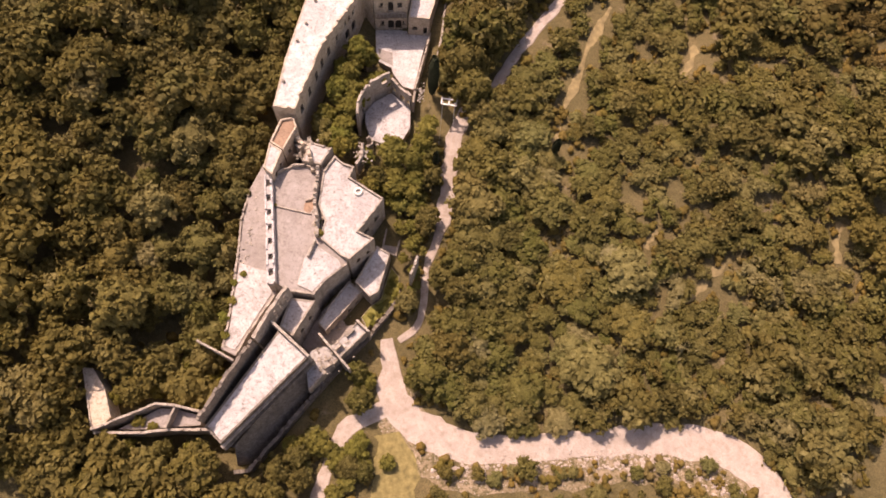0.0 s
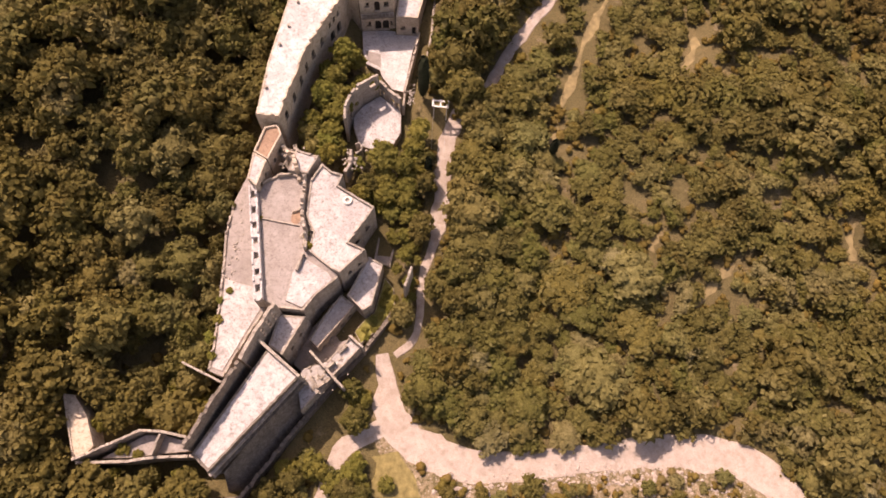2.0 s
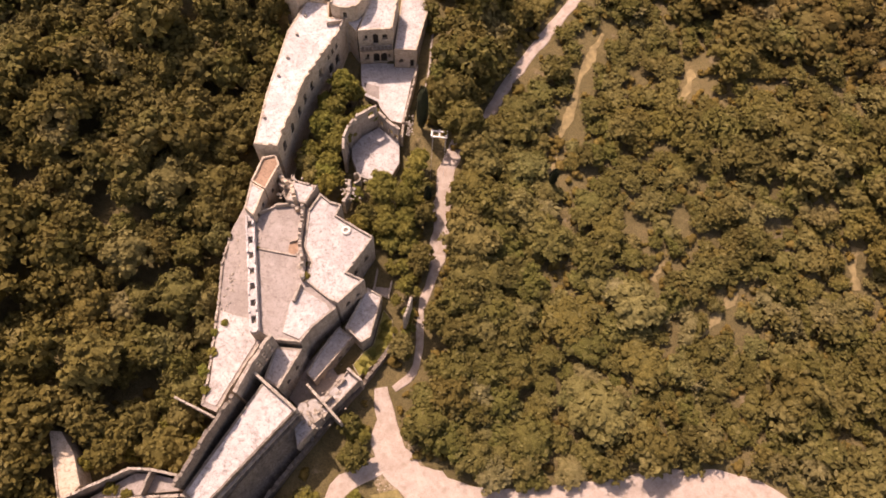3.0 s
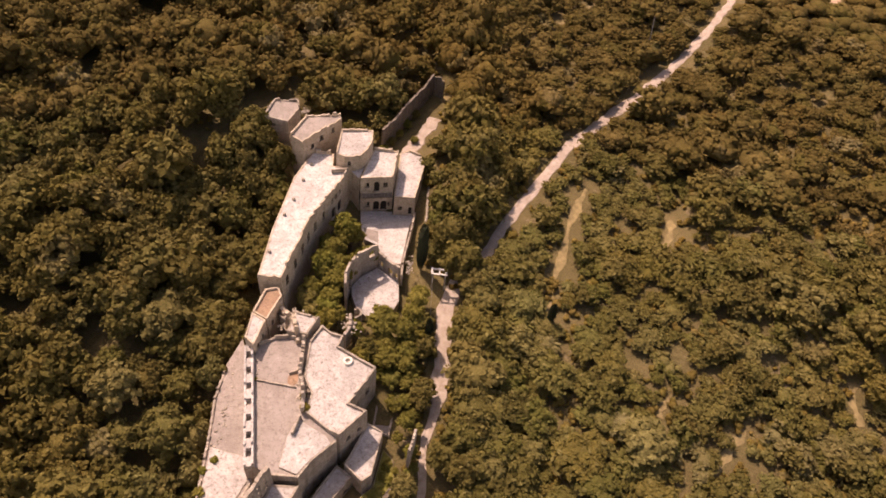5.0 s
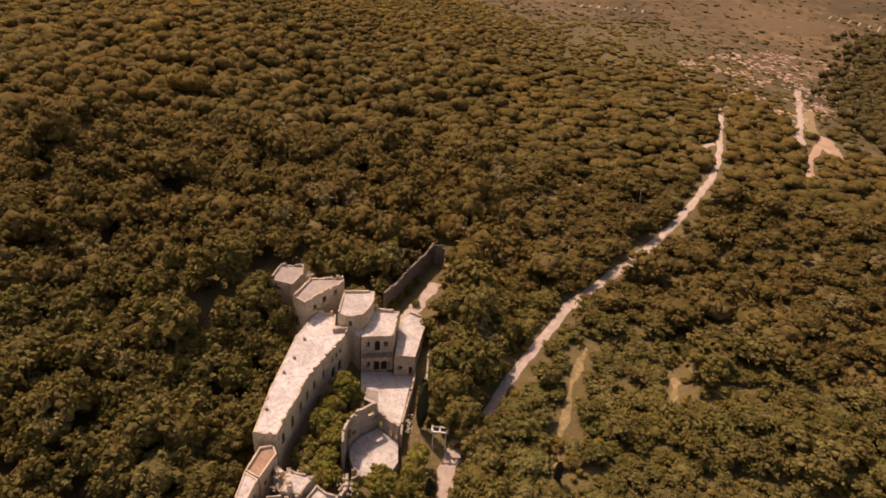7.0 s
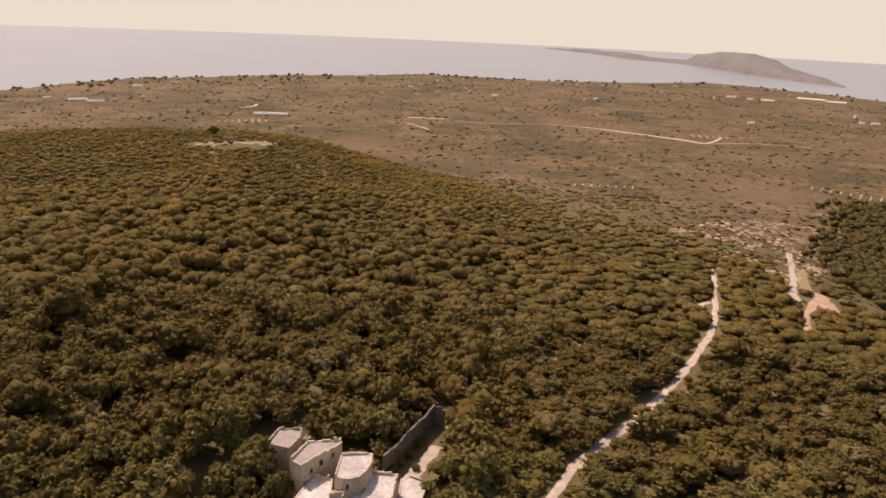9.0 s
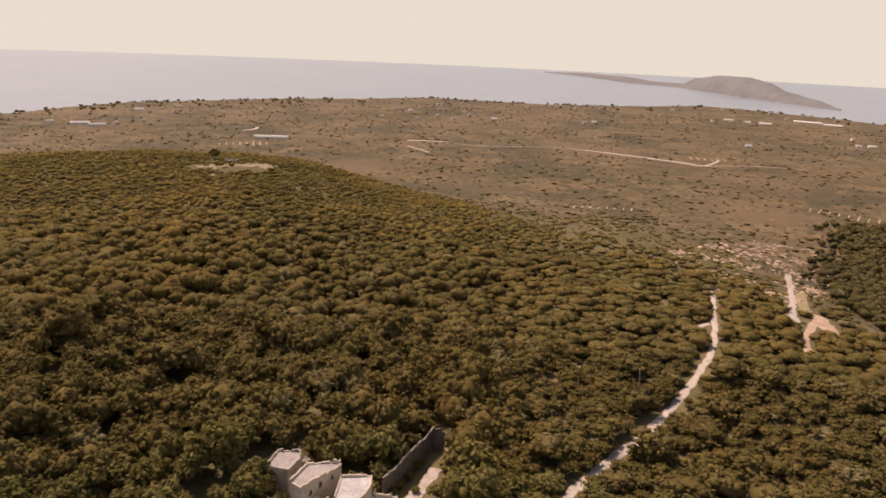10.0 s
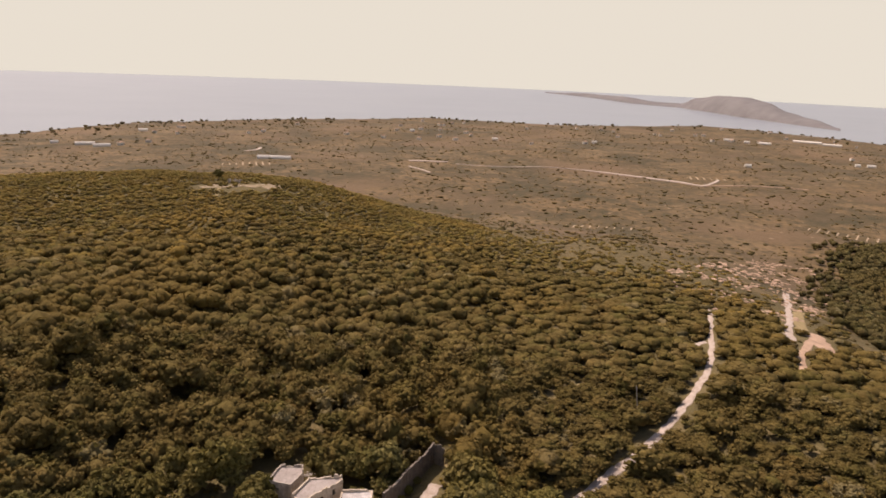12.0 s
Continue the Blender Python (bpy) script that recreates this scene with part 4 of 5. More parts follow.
make_road("lane", "pale stony lane behind the palace", [on_site(p, NORTH) for p in ((-6.9, 103.6), (-4.9, 107.4), (-2.6, 112.2), (-1.5, 116.0))], 2.1, 0.1, 0.6, 0.6)


def cable_gantry():
    ob = thing("cable_gantry", (1.5, 71.0, -6.8), "grey steel cable gantry with two beams over the path", "gantry")
    for x in (0.5, 2.5):
        bm = bmesh.new()
        box(bm, x, 71.0, -4.6, 0.16, 0.16, 4.8)
        part("post", bm, STEEL, ob)
        bm = bmesh.new()
        tube(bm, (x, 70.8, -2.5), (x + 0.2, 65.0, -6.0), 0.02, 0.02, 5)
        part("cable", bm, STEEL, ob)
    for y in (70.6, 71.6):
        bm = bmesh.new()
        box(bm, 1.5, y, -2.3, 2.6, 0.24, 0.2)
        part("beam", bm, STEEL, ob)
    for x in (0.3, 1.5, 2.7):
        bm = bmesh.new()
        box(bm, x, 71.1, -2.12, 0.22, 1.3, 0.16)
        part("brace", bm, STEEL, ob)
    return ob


cable_gantry()


# ---- the far headland, roads and greenhouses of the plain ----
def headland():
    stations = [(5.6, 4300, 4, 40), (9, 3900, 18, 90), (12.3, 3400, 24, 110), (14, 3300, 14, 110), (16.2, 3200, 14, 140), (17.4, 3050, 44, 200), (19.0, 2900, 62, 230), (20.6, 2720, 66, 240), (22.4, 2600, 54, 230), (24.1, 2480, 26, 190), (25.6, 2400, 18, 150), (27.5, 2300, 2, 70)]
    V, Fc = [], []
    n = 13
    rows = []
    for (a0, r0, h0, w0), (a1, r1, h1, w1) in zip(stations, stations[1:]):
        for k in range(6):
            u = k / 6
            rows.append((a0 + (a1 - a0) * u, r0 + (r1 - r0) * u, h0 + (h1 - h0) * (u * u * (3 - 2 * u)), w0 + (w1 - w0) * u))
    rows.append(stations[-1])
    for az, r, h, w in rows:
        d = Vector((math.sin(radians(az)), math.cos(radians(az))))
        for k in range(n):
            u = k / (n - 1)
            p = d * (r + w * 2 * u)
            bump = 1 + 0.10 * noise.noise(Vector((p.x * 0.012, p.y * 0.012, 0)))
            V.append((p.x, p.y, SEA_Z - 2 + (h + 2) * math.sin(math.pi * u) ** 0.7 * bump))
    for i in range(len(rows) - 1):
        for k in range(n - 1):
            a = i * n + k
            Fc.append((a, a + n, a + n + 1, a + 1))
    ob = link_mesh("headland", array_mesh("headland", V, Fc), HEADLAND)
    ob.data.polygons.foreach_set("use_smooth", np.ones(len(Fc), bool))
    return tagged(ob, "long low headland with a rounded hill across the bay", "headland", kind="structure")


headland()
make_road("footpath", "faint dry footpath slanting through the wood", [(-0.5, 117.6), (9, 129), (18.6, 141.4), (26.3, 152.2), (36.5, 164.9), (47, 176)], 0.8, 0.06, 0.6, 1.0, DRY_GRASS)
for label, line in (("strip of dry yellow grass between the shrubs", [(19.6, 68.5), (20.2, 72.0), (21.0, 75.5), (22.4, 80.0), (23.4, 84.0), (24.4, 88.0), (26.6, 93.5), (28.0, 97.0)]), ("dry stony opening in the scrub", [(42.8, 44.8), (44.6, 46.8), (46.7, 49.6), (49.0, 52.1)]),
                    ("patch of dry grass in the scrub", [(67.9, 61.0), (67.4, 58.0), (67.8, 54.5)]), ("short dry opening among shrubs", [(35.6, 52.6), (36.3, 54.4), (37.4, 55.8)]), ("dry brown hollow between shrubs", [(41.0, 84.0), (42.6, 88.0), (43.0, 91.0)])):
    make_road("dry_clearing", label, line, lambda u: 1.0 + 0.6 * math.sin(17 * u + 1), 0.07, 0.6, 0.7, DRY_GRASS)
make_road("far_road", "pale dirt road across the coastal plain", [(-81, 866), (-31, 879)], 7.0, 0.6, 0.3, 8.0)
make_road("far_road", "long pale road bending across the plain", [(-20, 862), (35, 866), (95, 894), (150, 884), (194, 862), (242, 822), (270, 786)], lambda u: 2.2 if u < 0.5 else 7.0, 0.6, 0.4, 8.0)
make_road("far_road", "short pale farm track", [(270, 786), (290, 812), (306, 840)], 4.0, 0.6, 0.3, 8.0)
make_road("track_fork", "short pale fork of the dirt track", [(75.8, 186.0), (73.2, 185.0), (70.6, 179.6)], 1.6, 0.1, 0.3)
make_road("far_track", "pale bare dirt track on the far slope", [(157.8, 312.7), (133.9, 258.6), (120.0, 228.0), (110.9, 209.0), (104.0, 192.5)], 2.6, 0.15, 0.5, 2.0)
make_road("far_track", "bare reddish dirt track between bushes", [(95.2, 163.3), (98.4, 173.0), (101.5, 180.5), (106.0, 187.0), (114.0, 200.0), (121.8, 213.0)], 2.2, 0.15, 0.5, 2.0, RED_SOIL)
make_road("bare_slope", "bare patch of reddish soil on the far slope", [(121.8, 214.2), (118.0, 200.0), (114.0, 187.0)], 5.0, 0.12, 0.6, 2.0, RED_SOIL)
make_road("bare_slope", "strip of dry ochre earth beside the far track", [(140.0, 262.0), (126.0, 233.0), (118.0, 214.0)], 4.0, 0.12, 0.6, 2.0, DRY_GRASS)
make_road("hill_clearing", "bare ochre clearing on the hill's crest", [(-143.0, 345.0), (-132.0, 353.0), (-119.0, 358.0), (-103.0, 358.0)], 9.0, 0.15, 0.6, 2.0, DRY_SOIL)
make_road("hill_clearing", "faint path below the hill's clearing", [(-133.0, 347.0), (-130.0, 336.0), (-127.0, 326.0)], 1.6, 0.12, 0.6, 2.0, DRY_GRASS)


def soil_rows(label, at, count, gap, length, turn):
    """Parallel strips of bare soil between rows of trees."""
    V, Fc = [], []
    rng = random.Random(label)
    c, s = math.cos(turn), math.sin(turn)
    for k in range(count):
        off = (k - count / 2) * gap
        n = max(3, int(length / 6))
        w = gap * rng.uniform(0.06, 0.12)
        cut = rng.uniform(0.5, 1.0)
        for i in range(n):
            u = (i / (n - 1) - 0.5) * length * cut
            for e in (-w, w):
                x, y = at[0] + c * u - s * (off + e), at[1] + s * u + c * (off + e)
                V.append((x, y, height(x, y) + 0.35))
            if i:
                a = len(V) - 4
                Fc.append((a, a + 1, a + 3, a + 2))
    ob = link_mesh("soil_rows", array_mesh("soil_rows", V, Fc), PALE_SOIL)
    return tagged(ob, label, "field", kind="stuff")


soil_rows("pale soil rows of an olive grove behind the hill", (-266, 770), 8, 7.5, 34, 1.9)
soil_rows("short pale soil rows on the plain's edge", (96, 494), 9, 6.0, 20, 1.3)
soil_rows("pale terrace rows of a grove on the slope", (304, 540), 9, 7.0, 26, 1.0)
soil_rows("faint pale rows of a small grove by the road", (292, 850), 6, 8.0, 30, 1.4)
soil_rows("pale bare soil streaks below the grove", (268, 462), 4, 8.0, 26, 0.9)
make_road("far_road", "thin pale farm lane on the plain", [(-75, 810), (-58, 790), (-46, 770)], 3.0, 0.4, 0.3, 6.0)
make_road("far_road", "thin reddish road beyond the junction", [(270, 786), (330, 802), (392, 790)], 3.0, 0.5, 0.3, 8.0, RED_SOIL)
make_road("far_road", "short white lane on the plain beyond the hill", [(-310, 905), (-300, 930), (-306, 960)], 5.0, 0.5, 0.3, 8.0)


def hill_ruin():
    """A low roofless hut of pale stone."""
    x, y = -131.5, 366.0
    z = height(x, y)
    ob = thing("stone_hut", (x, y, z), "low roofless ruin of a pale stone hut on the hill's crest", "hut")
    ring = [(x - 3.4, y - 2), (x + 3.4, y - 2), (x + 3.4, y + 2), (x - 3.4, y + 2)]
    inner = inset(ring, 0.6)
    rng = random.Random(6)
    for i in range(4):
        bm = bmesh.new()
        wall_with_openings(bm, ring[i], ring[(i + 1) % 4], inner[(i + 1) % 4], inner[i], z - 1, z + 1.0, [(3.4, z, 1.0, 1.0, False)] if i == 0 else [])
        part("wall", bm, STONE, ob)
        bm = bmesh.new()
        broken_top(bm, ring[i], ring[(i + 1) % 4], inner[(i + 1) % 4], inner[i], z + 1.0, 0.8, 0.8, 0.8, rng)
        part("broken_top", bm, STONE, ob)
    return ob


hill_ruin()


def leaning_pole():
    bm = bmesh.new()
    z = height(46.6, 145.2)
    tube(bm, (46.6, 145.2, z - 0.5), (45.6, 145.6, z + 7.5), 0.16, 0.10, 8)
    tube(bm, (45.9, 145.9, z + 6.6), (45.5, 145.2, z + 6.7), 0.05, 0.05, 6)
    return tagged(part("utility_pole", bm, TIMBER), "leaning grey wooden pole among the trees", "pole")


leaning_pole()


def greenhouse(at, turn, length, width):
    x, y = at
    z = height(x, y)
    ob = thing("greenhouse", (x, y, z), "long low white greenhouse on the coastal plain", "greenhouse", "greenhouses")
    c, s = math.cos(turn), math.sin(turn)
    bm = bmesh.new()
    prof = [(-0.5, -1.0), (-0.5, 2.2), (-0.25, 4.0), (0.25, 4.0), (0.5, 2.2), (0.5, -1.0)]
    ends = []
    for u in (-0.5, 0.5):
        ends.append([(x + c * u * length - s * v * width, y + s * u * length + c * v * width, z + h) for v, h in prof])
    hexa(bm, ends[0], ends[1])
    bmesh.ops.recalc_face_normals(bm, faces=bm.faces)
    part("cover", bm, WHITE_PAINT, ob)
    bm = bmesh.new()
    box(bm, x + c * (length / 2 + 0.1), y + s * (length / 2 + 0.1), z + 1.0, 0.1, 2.4, 2.0, turn)
    part("door", bm, DARK_OPENING, ob)
    return ob


for at, turn, length, width in (((-549, 933), 0.5, 34, 9), ((-516, 918), 0.5, 30, 8), ((-560, 1130), 0.3, 20, 9), ((-598, 940), 0.4, 14, 7), ((-245, 824), 0.1, 55, 8), ((592, 1410), -0.2, 30, 12), ((560, 1420), -0.2, 14, 9), ((542, 1475), -0.1, 26, 9),
                                ((733, 1532), -0.5, 75, 14), ((767, 1491), -0.4, 50, 12), ((640, 1109), -0.2, 16, 8), ((620, 1112), -0.2, 10, 7), ((405, 1005), -0.1, 12, 7), ((40, 1250), 0.1, 14, 9), ((-120, 1330), 0.2, 12, 9), ((230, 1300), 0.0, 12, 8)):
    greenhouse(at, turn, length * 0.75, width * 0.7)


def coast_house(x, y, turn, size):
    """A small pale house with a low tiled roof."""
    z = height(x, y)
    ob = thing("house", (x, y, z), "small pale house on the coastal plain", "house", "coast houses")
    c, s = math.cos(turn), math.sin(turn)
    a, b = size, size * 0.7
    at = lambda u, v, h: (x + c * u - s * v, y + s * u + c * v, z + h)
    bm = bmesh.new()
    ring = [(-a, -b), (a, -b), (a, b), (-a, b)]
    hexa(bm, [at(u, v, -1.0) for u, v in ring], [at(u, v, 3.6) for u, v in ring])
    part("wall", bm, WHITE_PAINT, ob)
    bm = bmesh.new()
    hexa(bm, [at(u * 1.08, v * 1.1, 3.6) for u, v in ring], [at(u * 0.6, v * 0.1, 5.4) for u, v in ring])
    part("roof", bm, RED_SOIL, ob)
    bm = bmesh.new()
    hexa(bm, [at(u, -b - 0.05 * w, 0.2) for u, w in ((-0.5, 1), (0.5, 1), (0.5, -1), (-0.5, -1))], [at(u, -b - 0.05 * w, 2.3) for u, w in ((-0.5, 1), (0.5, 1), (0.5, -1), (-0.5, -1))])
    part("door", bm, DARK_OPENING, ob)
    return ob


HOUSE_RNG = random.Random(31)
for k in range(46):
    az = HOUSE_RNG.uniform(-8, 29) if k < 36 else HOUSE_RNG.uniform(-33, -8)
    d = np.interp(az, SHORE_AZ, SHORE_R) * HOUSE_RNG.uniform(0.66, 0.95)
    coast_house(d * math.sin(radians(az)), d * math.cos(radians(az)), HOUSE_RNG.uniform(0, 3), HOUSE_RNG.uniform(2.6, 4.6))


# ---- trees ----
def ico(level):
    bm = bmesh.new()
    bmesh.ops.create_icosphere(bm, subdivisions=level, radius=1.0)
    bm.verts.ensure_lookup_table()
    v = np.array([p.co for p in bm.verts])
    f = np.array([[p.index for p in q.verts] for q in bm.faces])
    bm.free()
    return v, f


ICO1, ICO2 = ico(1), ico(2)
OCTA = (np.array([(1, 0, 0), (0, 1, 0), (-1, 0, 0), (0, -1, 0), (0, 0, 1), (0, 0, -1)], float), np.array([(0, 1, 4), (1, 2, 4), (2, 3, 4), (3, 0, 4), (1, 0, 5), (2, 1, 5), (3, 2, 5), (0, 3, 5)]))


def leaf_cards(rng, p, nrm, leaf):
    """The corners of one leaf spray at each place p, square to its normal."""
    per = len(p)
    t = np.cross(nrm, rng.normal(size=(per, 3)))
    t /= np.linalg.norm(t, axis=1, keepdims=True) + 1e-9
    b = np.cross(nrm, t)
    w = leaf * rng.uniform(0.55, 1.35, (per, 1))
    return np.stack([p - t * w, p + b * w * 0.6, p + t * w, p - b * w * 0.6], 1).reshape(-1, 3)


def crown_arrays(rng, radius, tall, clumps, per, leaf, ball, heart=0.66, squash=0.86):
    """A domed, uneven crown: a dark heart, rounded leafy clumps over its dome, and leaf sprays on every clump."""
    mid = tall - radius * 0.82
    v, f = ICO2 if clumps > 30 else ICO1
    V, Fc, n = [v * (1 + rng.uniform(-0.16, 0.16, (len(v), 1))) * np.array([radius * heart, radius * heart, radius * heart * 0.9]) + np.array([0, 0, mid])], [f], len(v)
    v, f = ball
    size = 1.5 / math.sqrt(clumps)
    for k in range(clumps):
        a = 2.39996 * k + rng.uniform(-0.6, 0.6)
        e = math.asin(min(0.99, -0.20 + 1.18 * (k + 0.5) / clumps))
        d = radius * rng.uniform(0.50, 0.86)
        s = radius * size * rng.uniform(0.6, 1.25)
        c = np.array([d * math.cos(e) * math.cos(a), d * math.cos(e) * math.sin(a), mid + d * squash * math.sin(e)])
        w = v * (1 + rng.uniform(-0.3, 0.3, (len(v), 1))) * np.array([s, s, s * 0.85]) * 0.70
        V.append(w + c), Fc.append(f + n)
        n += len(v)
        o = rng.normal(size=(per, 3))
        o[:, 2] = np.abs(o[:, 2]) * 1.1 - 0.25
        o /= np.linalg.norm(o, axis=1, keepdims=True)
        p = c + o * s * rng.uniform(0.62, 1.12, (per, 1)) * np.array([1, 1, 0.9])
        nrm = o + np.array([0, 0, 0.25]) + rng.normal(size=(per, 3)) * 0.42
        nrm /= np.linalg.norm(nrm, axis=1, keepdims=True)
        q = leaf_cards(rng, p, nrm, leaf)
        V.append(q)
        k4 = n + 4 * np.arange(per)[:, None]
        Fc.append((k4 + np.array([0, 1, 2])).reshape(-1, 3)), Fc.append((k4 + np.array([0, 2, 3])).reshape(-1, 3))
        n += 4 * per
    return np.concatenate(V), np.concatenate(Fc)


def lump_arrays(rng, radius, tall, lumps, per=0, leaf=0.5):
    """A far crown: a few uneven lumps run together, with leaf sprays over them."""
    v, f = ICO1
    V, Fc, n = [], [], 0
    for k in range(lumps):
        a = 2.4 * k + rng.uniform(-0.6, 0.6)
        s = radius * (0.92 if k == 0 else rng.uniform(0.4, 0.66))
        d = 0.0 if k == 0 else radius * rng.uniform(0.45, 0.75)
        c = np.array([d * math.cos(a), d * math.sin(a), tall - s * 0.8 - (0.1 if k == 0 else rng.uniform(0.0, 0.9))])
        V.append(v * (1 + rng.uniform(-0.2, 0.2, (len(v), 1))) * np.array([s, s, s * 0.8]) + c), Fc.append(f + n)
        n += len(v)
        if per:
            o = rng.normal(size=(per, 3))
            o[:, 2] = np.abs(o[:, 2])
            o /= np.linalg.norm(o, axis=1, keepdims=True)
            nrm = o + rng.normal(size=(per, 3)) * 0.4
            nrm /= np.linalg.norm(nrm, axis=1, keepdims=True)
            V.append(leaf_cards(rng, c + o * s * rng.uniform(0.85, 1.15, (per, 1)) * np.array([1, 1, 0.8]), nrm, leaf))
            k4 = n + 4 * np.arange(per)[:, None]
            Fc.append((k4 + np.array([0, 1, 2])).reshape(-1, 3)), Fc.append((k4 + np.array([0, 2, 3])).reshape(-1, 3))
            n += 4 * per
    return np.concatenate(V), np.concatenate(Fc)


def trunk_part(parent, radius, tall, rng, material):
    bm = bmesh.new()
    tube(bm, (0, 0, -0.6), (0.05, 0.03, tall * 0.45), 0.17, 0.10)
    for k in range(4):
        a = 1.57 * k + rng.uniform(-0.4, 0.4)
        tube(bm, (0.04, 0.02, tall * 0.30), (radius * 0.45 * math.cos(a), radius * 0.45 * math.sin(a), tall * 0.60), 0.08, 0.03, 5)
    part("trunk", bm, material, parent)


def make_tree(seed, radius, tall, clumps, material, label, name="tree", group="maquis trees", squash=0.86):
    rng = np.random.default_rng(seed)
    ob = new(name)
    tagged(ob, label, name, group)
    v, f = crown_arrays(rng, radius, tall, round(clumps * 1.4), 19, 0.25, ICO1, squash=squash)
    link_mesh("crown", array_mesh("crown", v, f, True), material, ob)
    trunk_part(ob, radius, tall, rng, BARK)
    return ob


def inside(x, y, ring):
    hit = False
    for (ax, ay), (bx, by) in zip(ring, ring[1:] + ring[:1]):
        if (ay > y) != (by > y) and x < (bx - ax) * (y - ay) / (by - ay) + ax:
            hit = not hit
    return hit


# open ground that no tree stands on: footprints of the castle, and clearings
CLEAR = [
    [(-24.6, 55), (-26.2, 50), (-26.2, 45), (-25.2, 30), (-24.8, 25.5), (-23.4, 17.5), (-20.8, 11.0), (-18.0, 11.4), (-8.0, 27.4), (-1.0, 39.4), (-2.4, 50), (-5.4, 50.8), (-10, 56.2), (-14, 58), (-19, 61), (-23.4, 60)],
    [(-26, 63.5), (-20.8, 63), (-18.6, 77), (-14.4, 90.5), (-13.6, 86.4), (-13.2, 83.8), (-10.4, 80.6), (-9.2, 77.4), (-13.4, 72.4), (-13.2, 68.6), (-11.4, 66), (-6.2, 64.2), (-4.0, 69.5), (-2.6, 79), (-0.6, 95), (-4, 98), (-11, 101.6), (-19, 105), (-27, 108), (-33, 107), (-33.5, 100.8), (-27.5, 96.5), (-23, 94.5), (-25.4, 79)],
    [(-42.6, 22.6), (-41.4, 22.8), (-38.0, 15.8), (-31.6, 19.4), (-24.6, 19.2), (-23, 15.6), (-39.4, 13.4)],
    [(-11.4, 106.2), (-7.2, 115.4), (-3.2, 124.6), (0.4, 123.4), (-2.4, 116.6), (-6.4, 104)],
]
CLEAR = [[on_site(p, half) for p in ring] for ring, half in zip(CLEAR, (SOUTH, NORTH, SOUTH, NORTH))]
ROAD_POINTS = [(p.x, p.y, -0.5 if w == 0.8 else w / 2) for line, w in ROADS if w != 6.5 for p in line]
ROAD_ARRAY = np.array([p for p in ROAD_POINTS if not (68.8 < p[1] < 76.0)])


def free(x, y, r):
    if y < 330:
        gaps = np.hypot(ROAD_ARRAY[:, 0] - x, ROAD_ARRAY[:, 1] - y) - ROAD_ARRAY[:, 2]
        k = int(np.argmin(gaps))
        lean = 0.62 if y > 78 and x < ROAD_ARRAY[k, 0] else 0.8 if x < 30 else 0.85
        if gaps[k] < (r * 0.72 - 0.35 if y < 76 else r * lean - 0.1):
            return False
    if math.hypot(x - 1.5, y - 70.0) < 2.4 + 0.6 * r or math.hypot(x + 1.5, y - 74.4) < 1.4 + 0.5 * r:
        return False
    if -48 < x < 4 and 6 < y < 132:
        for ring in CLEAR:
            for k in range(8):
                a = k * math.pi / 4
                if inside(x + 0.5 * r * math.cos(a), y + 0.5 * r * math.sin(a), ring):
                    return False
    return True


def scatter():
    rng = np.random.default_rng(7)
    spots = []
    bands = ((3.7, -400, 4, 0, 175), (2.4, 4, 300, 0, 175), (2.6, -400, 300, 175, 300), (2.15, -400, 300, 300, 560))
    for step, x0, x1, r0, r1 in bands:
        for x in np.arange(x0, x1, step):
            for y in np.arange(-10, 540, step):
                px, py = x + rng.uniform(-0.5, 0.5) * step, y + rng.uniform(-0.5, 0.5) * step
                d = math.hypot(px, py)
                if not r0 <= d < r1 or abs(px) > 50 + py * 0.70:
                    continue
                az = math.degrees(math.atan2(px, py))
                crest = np.interp(az, CREST_AZ, CREST_R)
                if d > crest * (1.12 if az < 6 else 1.45):
                    continue
                keep = 0.98 if px < 4 else 0.90
                if az > 2:
                    keep *= 1 - 0.85 * float(ease(0.85, 1.25, d / crest))
                gap = noise.noise(Vector((px * 0.05, py * 0.05, 3.0)))
                if px > 4 and gap > 0.42:
                    keep *= 0.75
                if any(math.hypot(px - cx, py - cy) < cr for cx, cy, cr in GLADES):
                    keep *= 0.06
                if py < 20.5 and px > -3:
                    keep *= 0.30
                if rng.uniform() > keep:
                    continue
                tallness = rng.uniform(0.8, 1.15)
                low = float(ease(3, 24, px))
                r = rng.uniform(2.0, 4.1) * (1 - low) + low * (1.2 + 1.5 * rng.uniform() ** 1.6)
                if rng.uniform() < 0.12:
                    r *= 1.35 + 0.5 * low
                tallness *= 1 - 0.40 * low
                if d > 175:
                    r = (1.3 + 1.9 * rng.uniform() ** 2) * (1 - 0.42 * float(ease(215, 340, d)))
                    keep = 0.8 if noise.noise(Vector((px * 0.022, py * 0.022, 5.0))) > 0.2 and d > 240 else 1.0
                    if rng.uniform() > keep:
                        continue
                if py < 20.5 and px > -3:
                    r = rng.uniform(0.6, 1.5)
                if -24 < px < 2 and 8 < py < 105:
                    r = min(r, 2.3) * rng.uniform(0.75, 1.0)
                if free(px, py, r):
                    spots.append((px, py, r, d, rng.uniform(0, 2 * math.pi), tallness * (1 - 0.48 * float(ease(200, 340, d)))))
    return spots


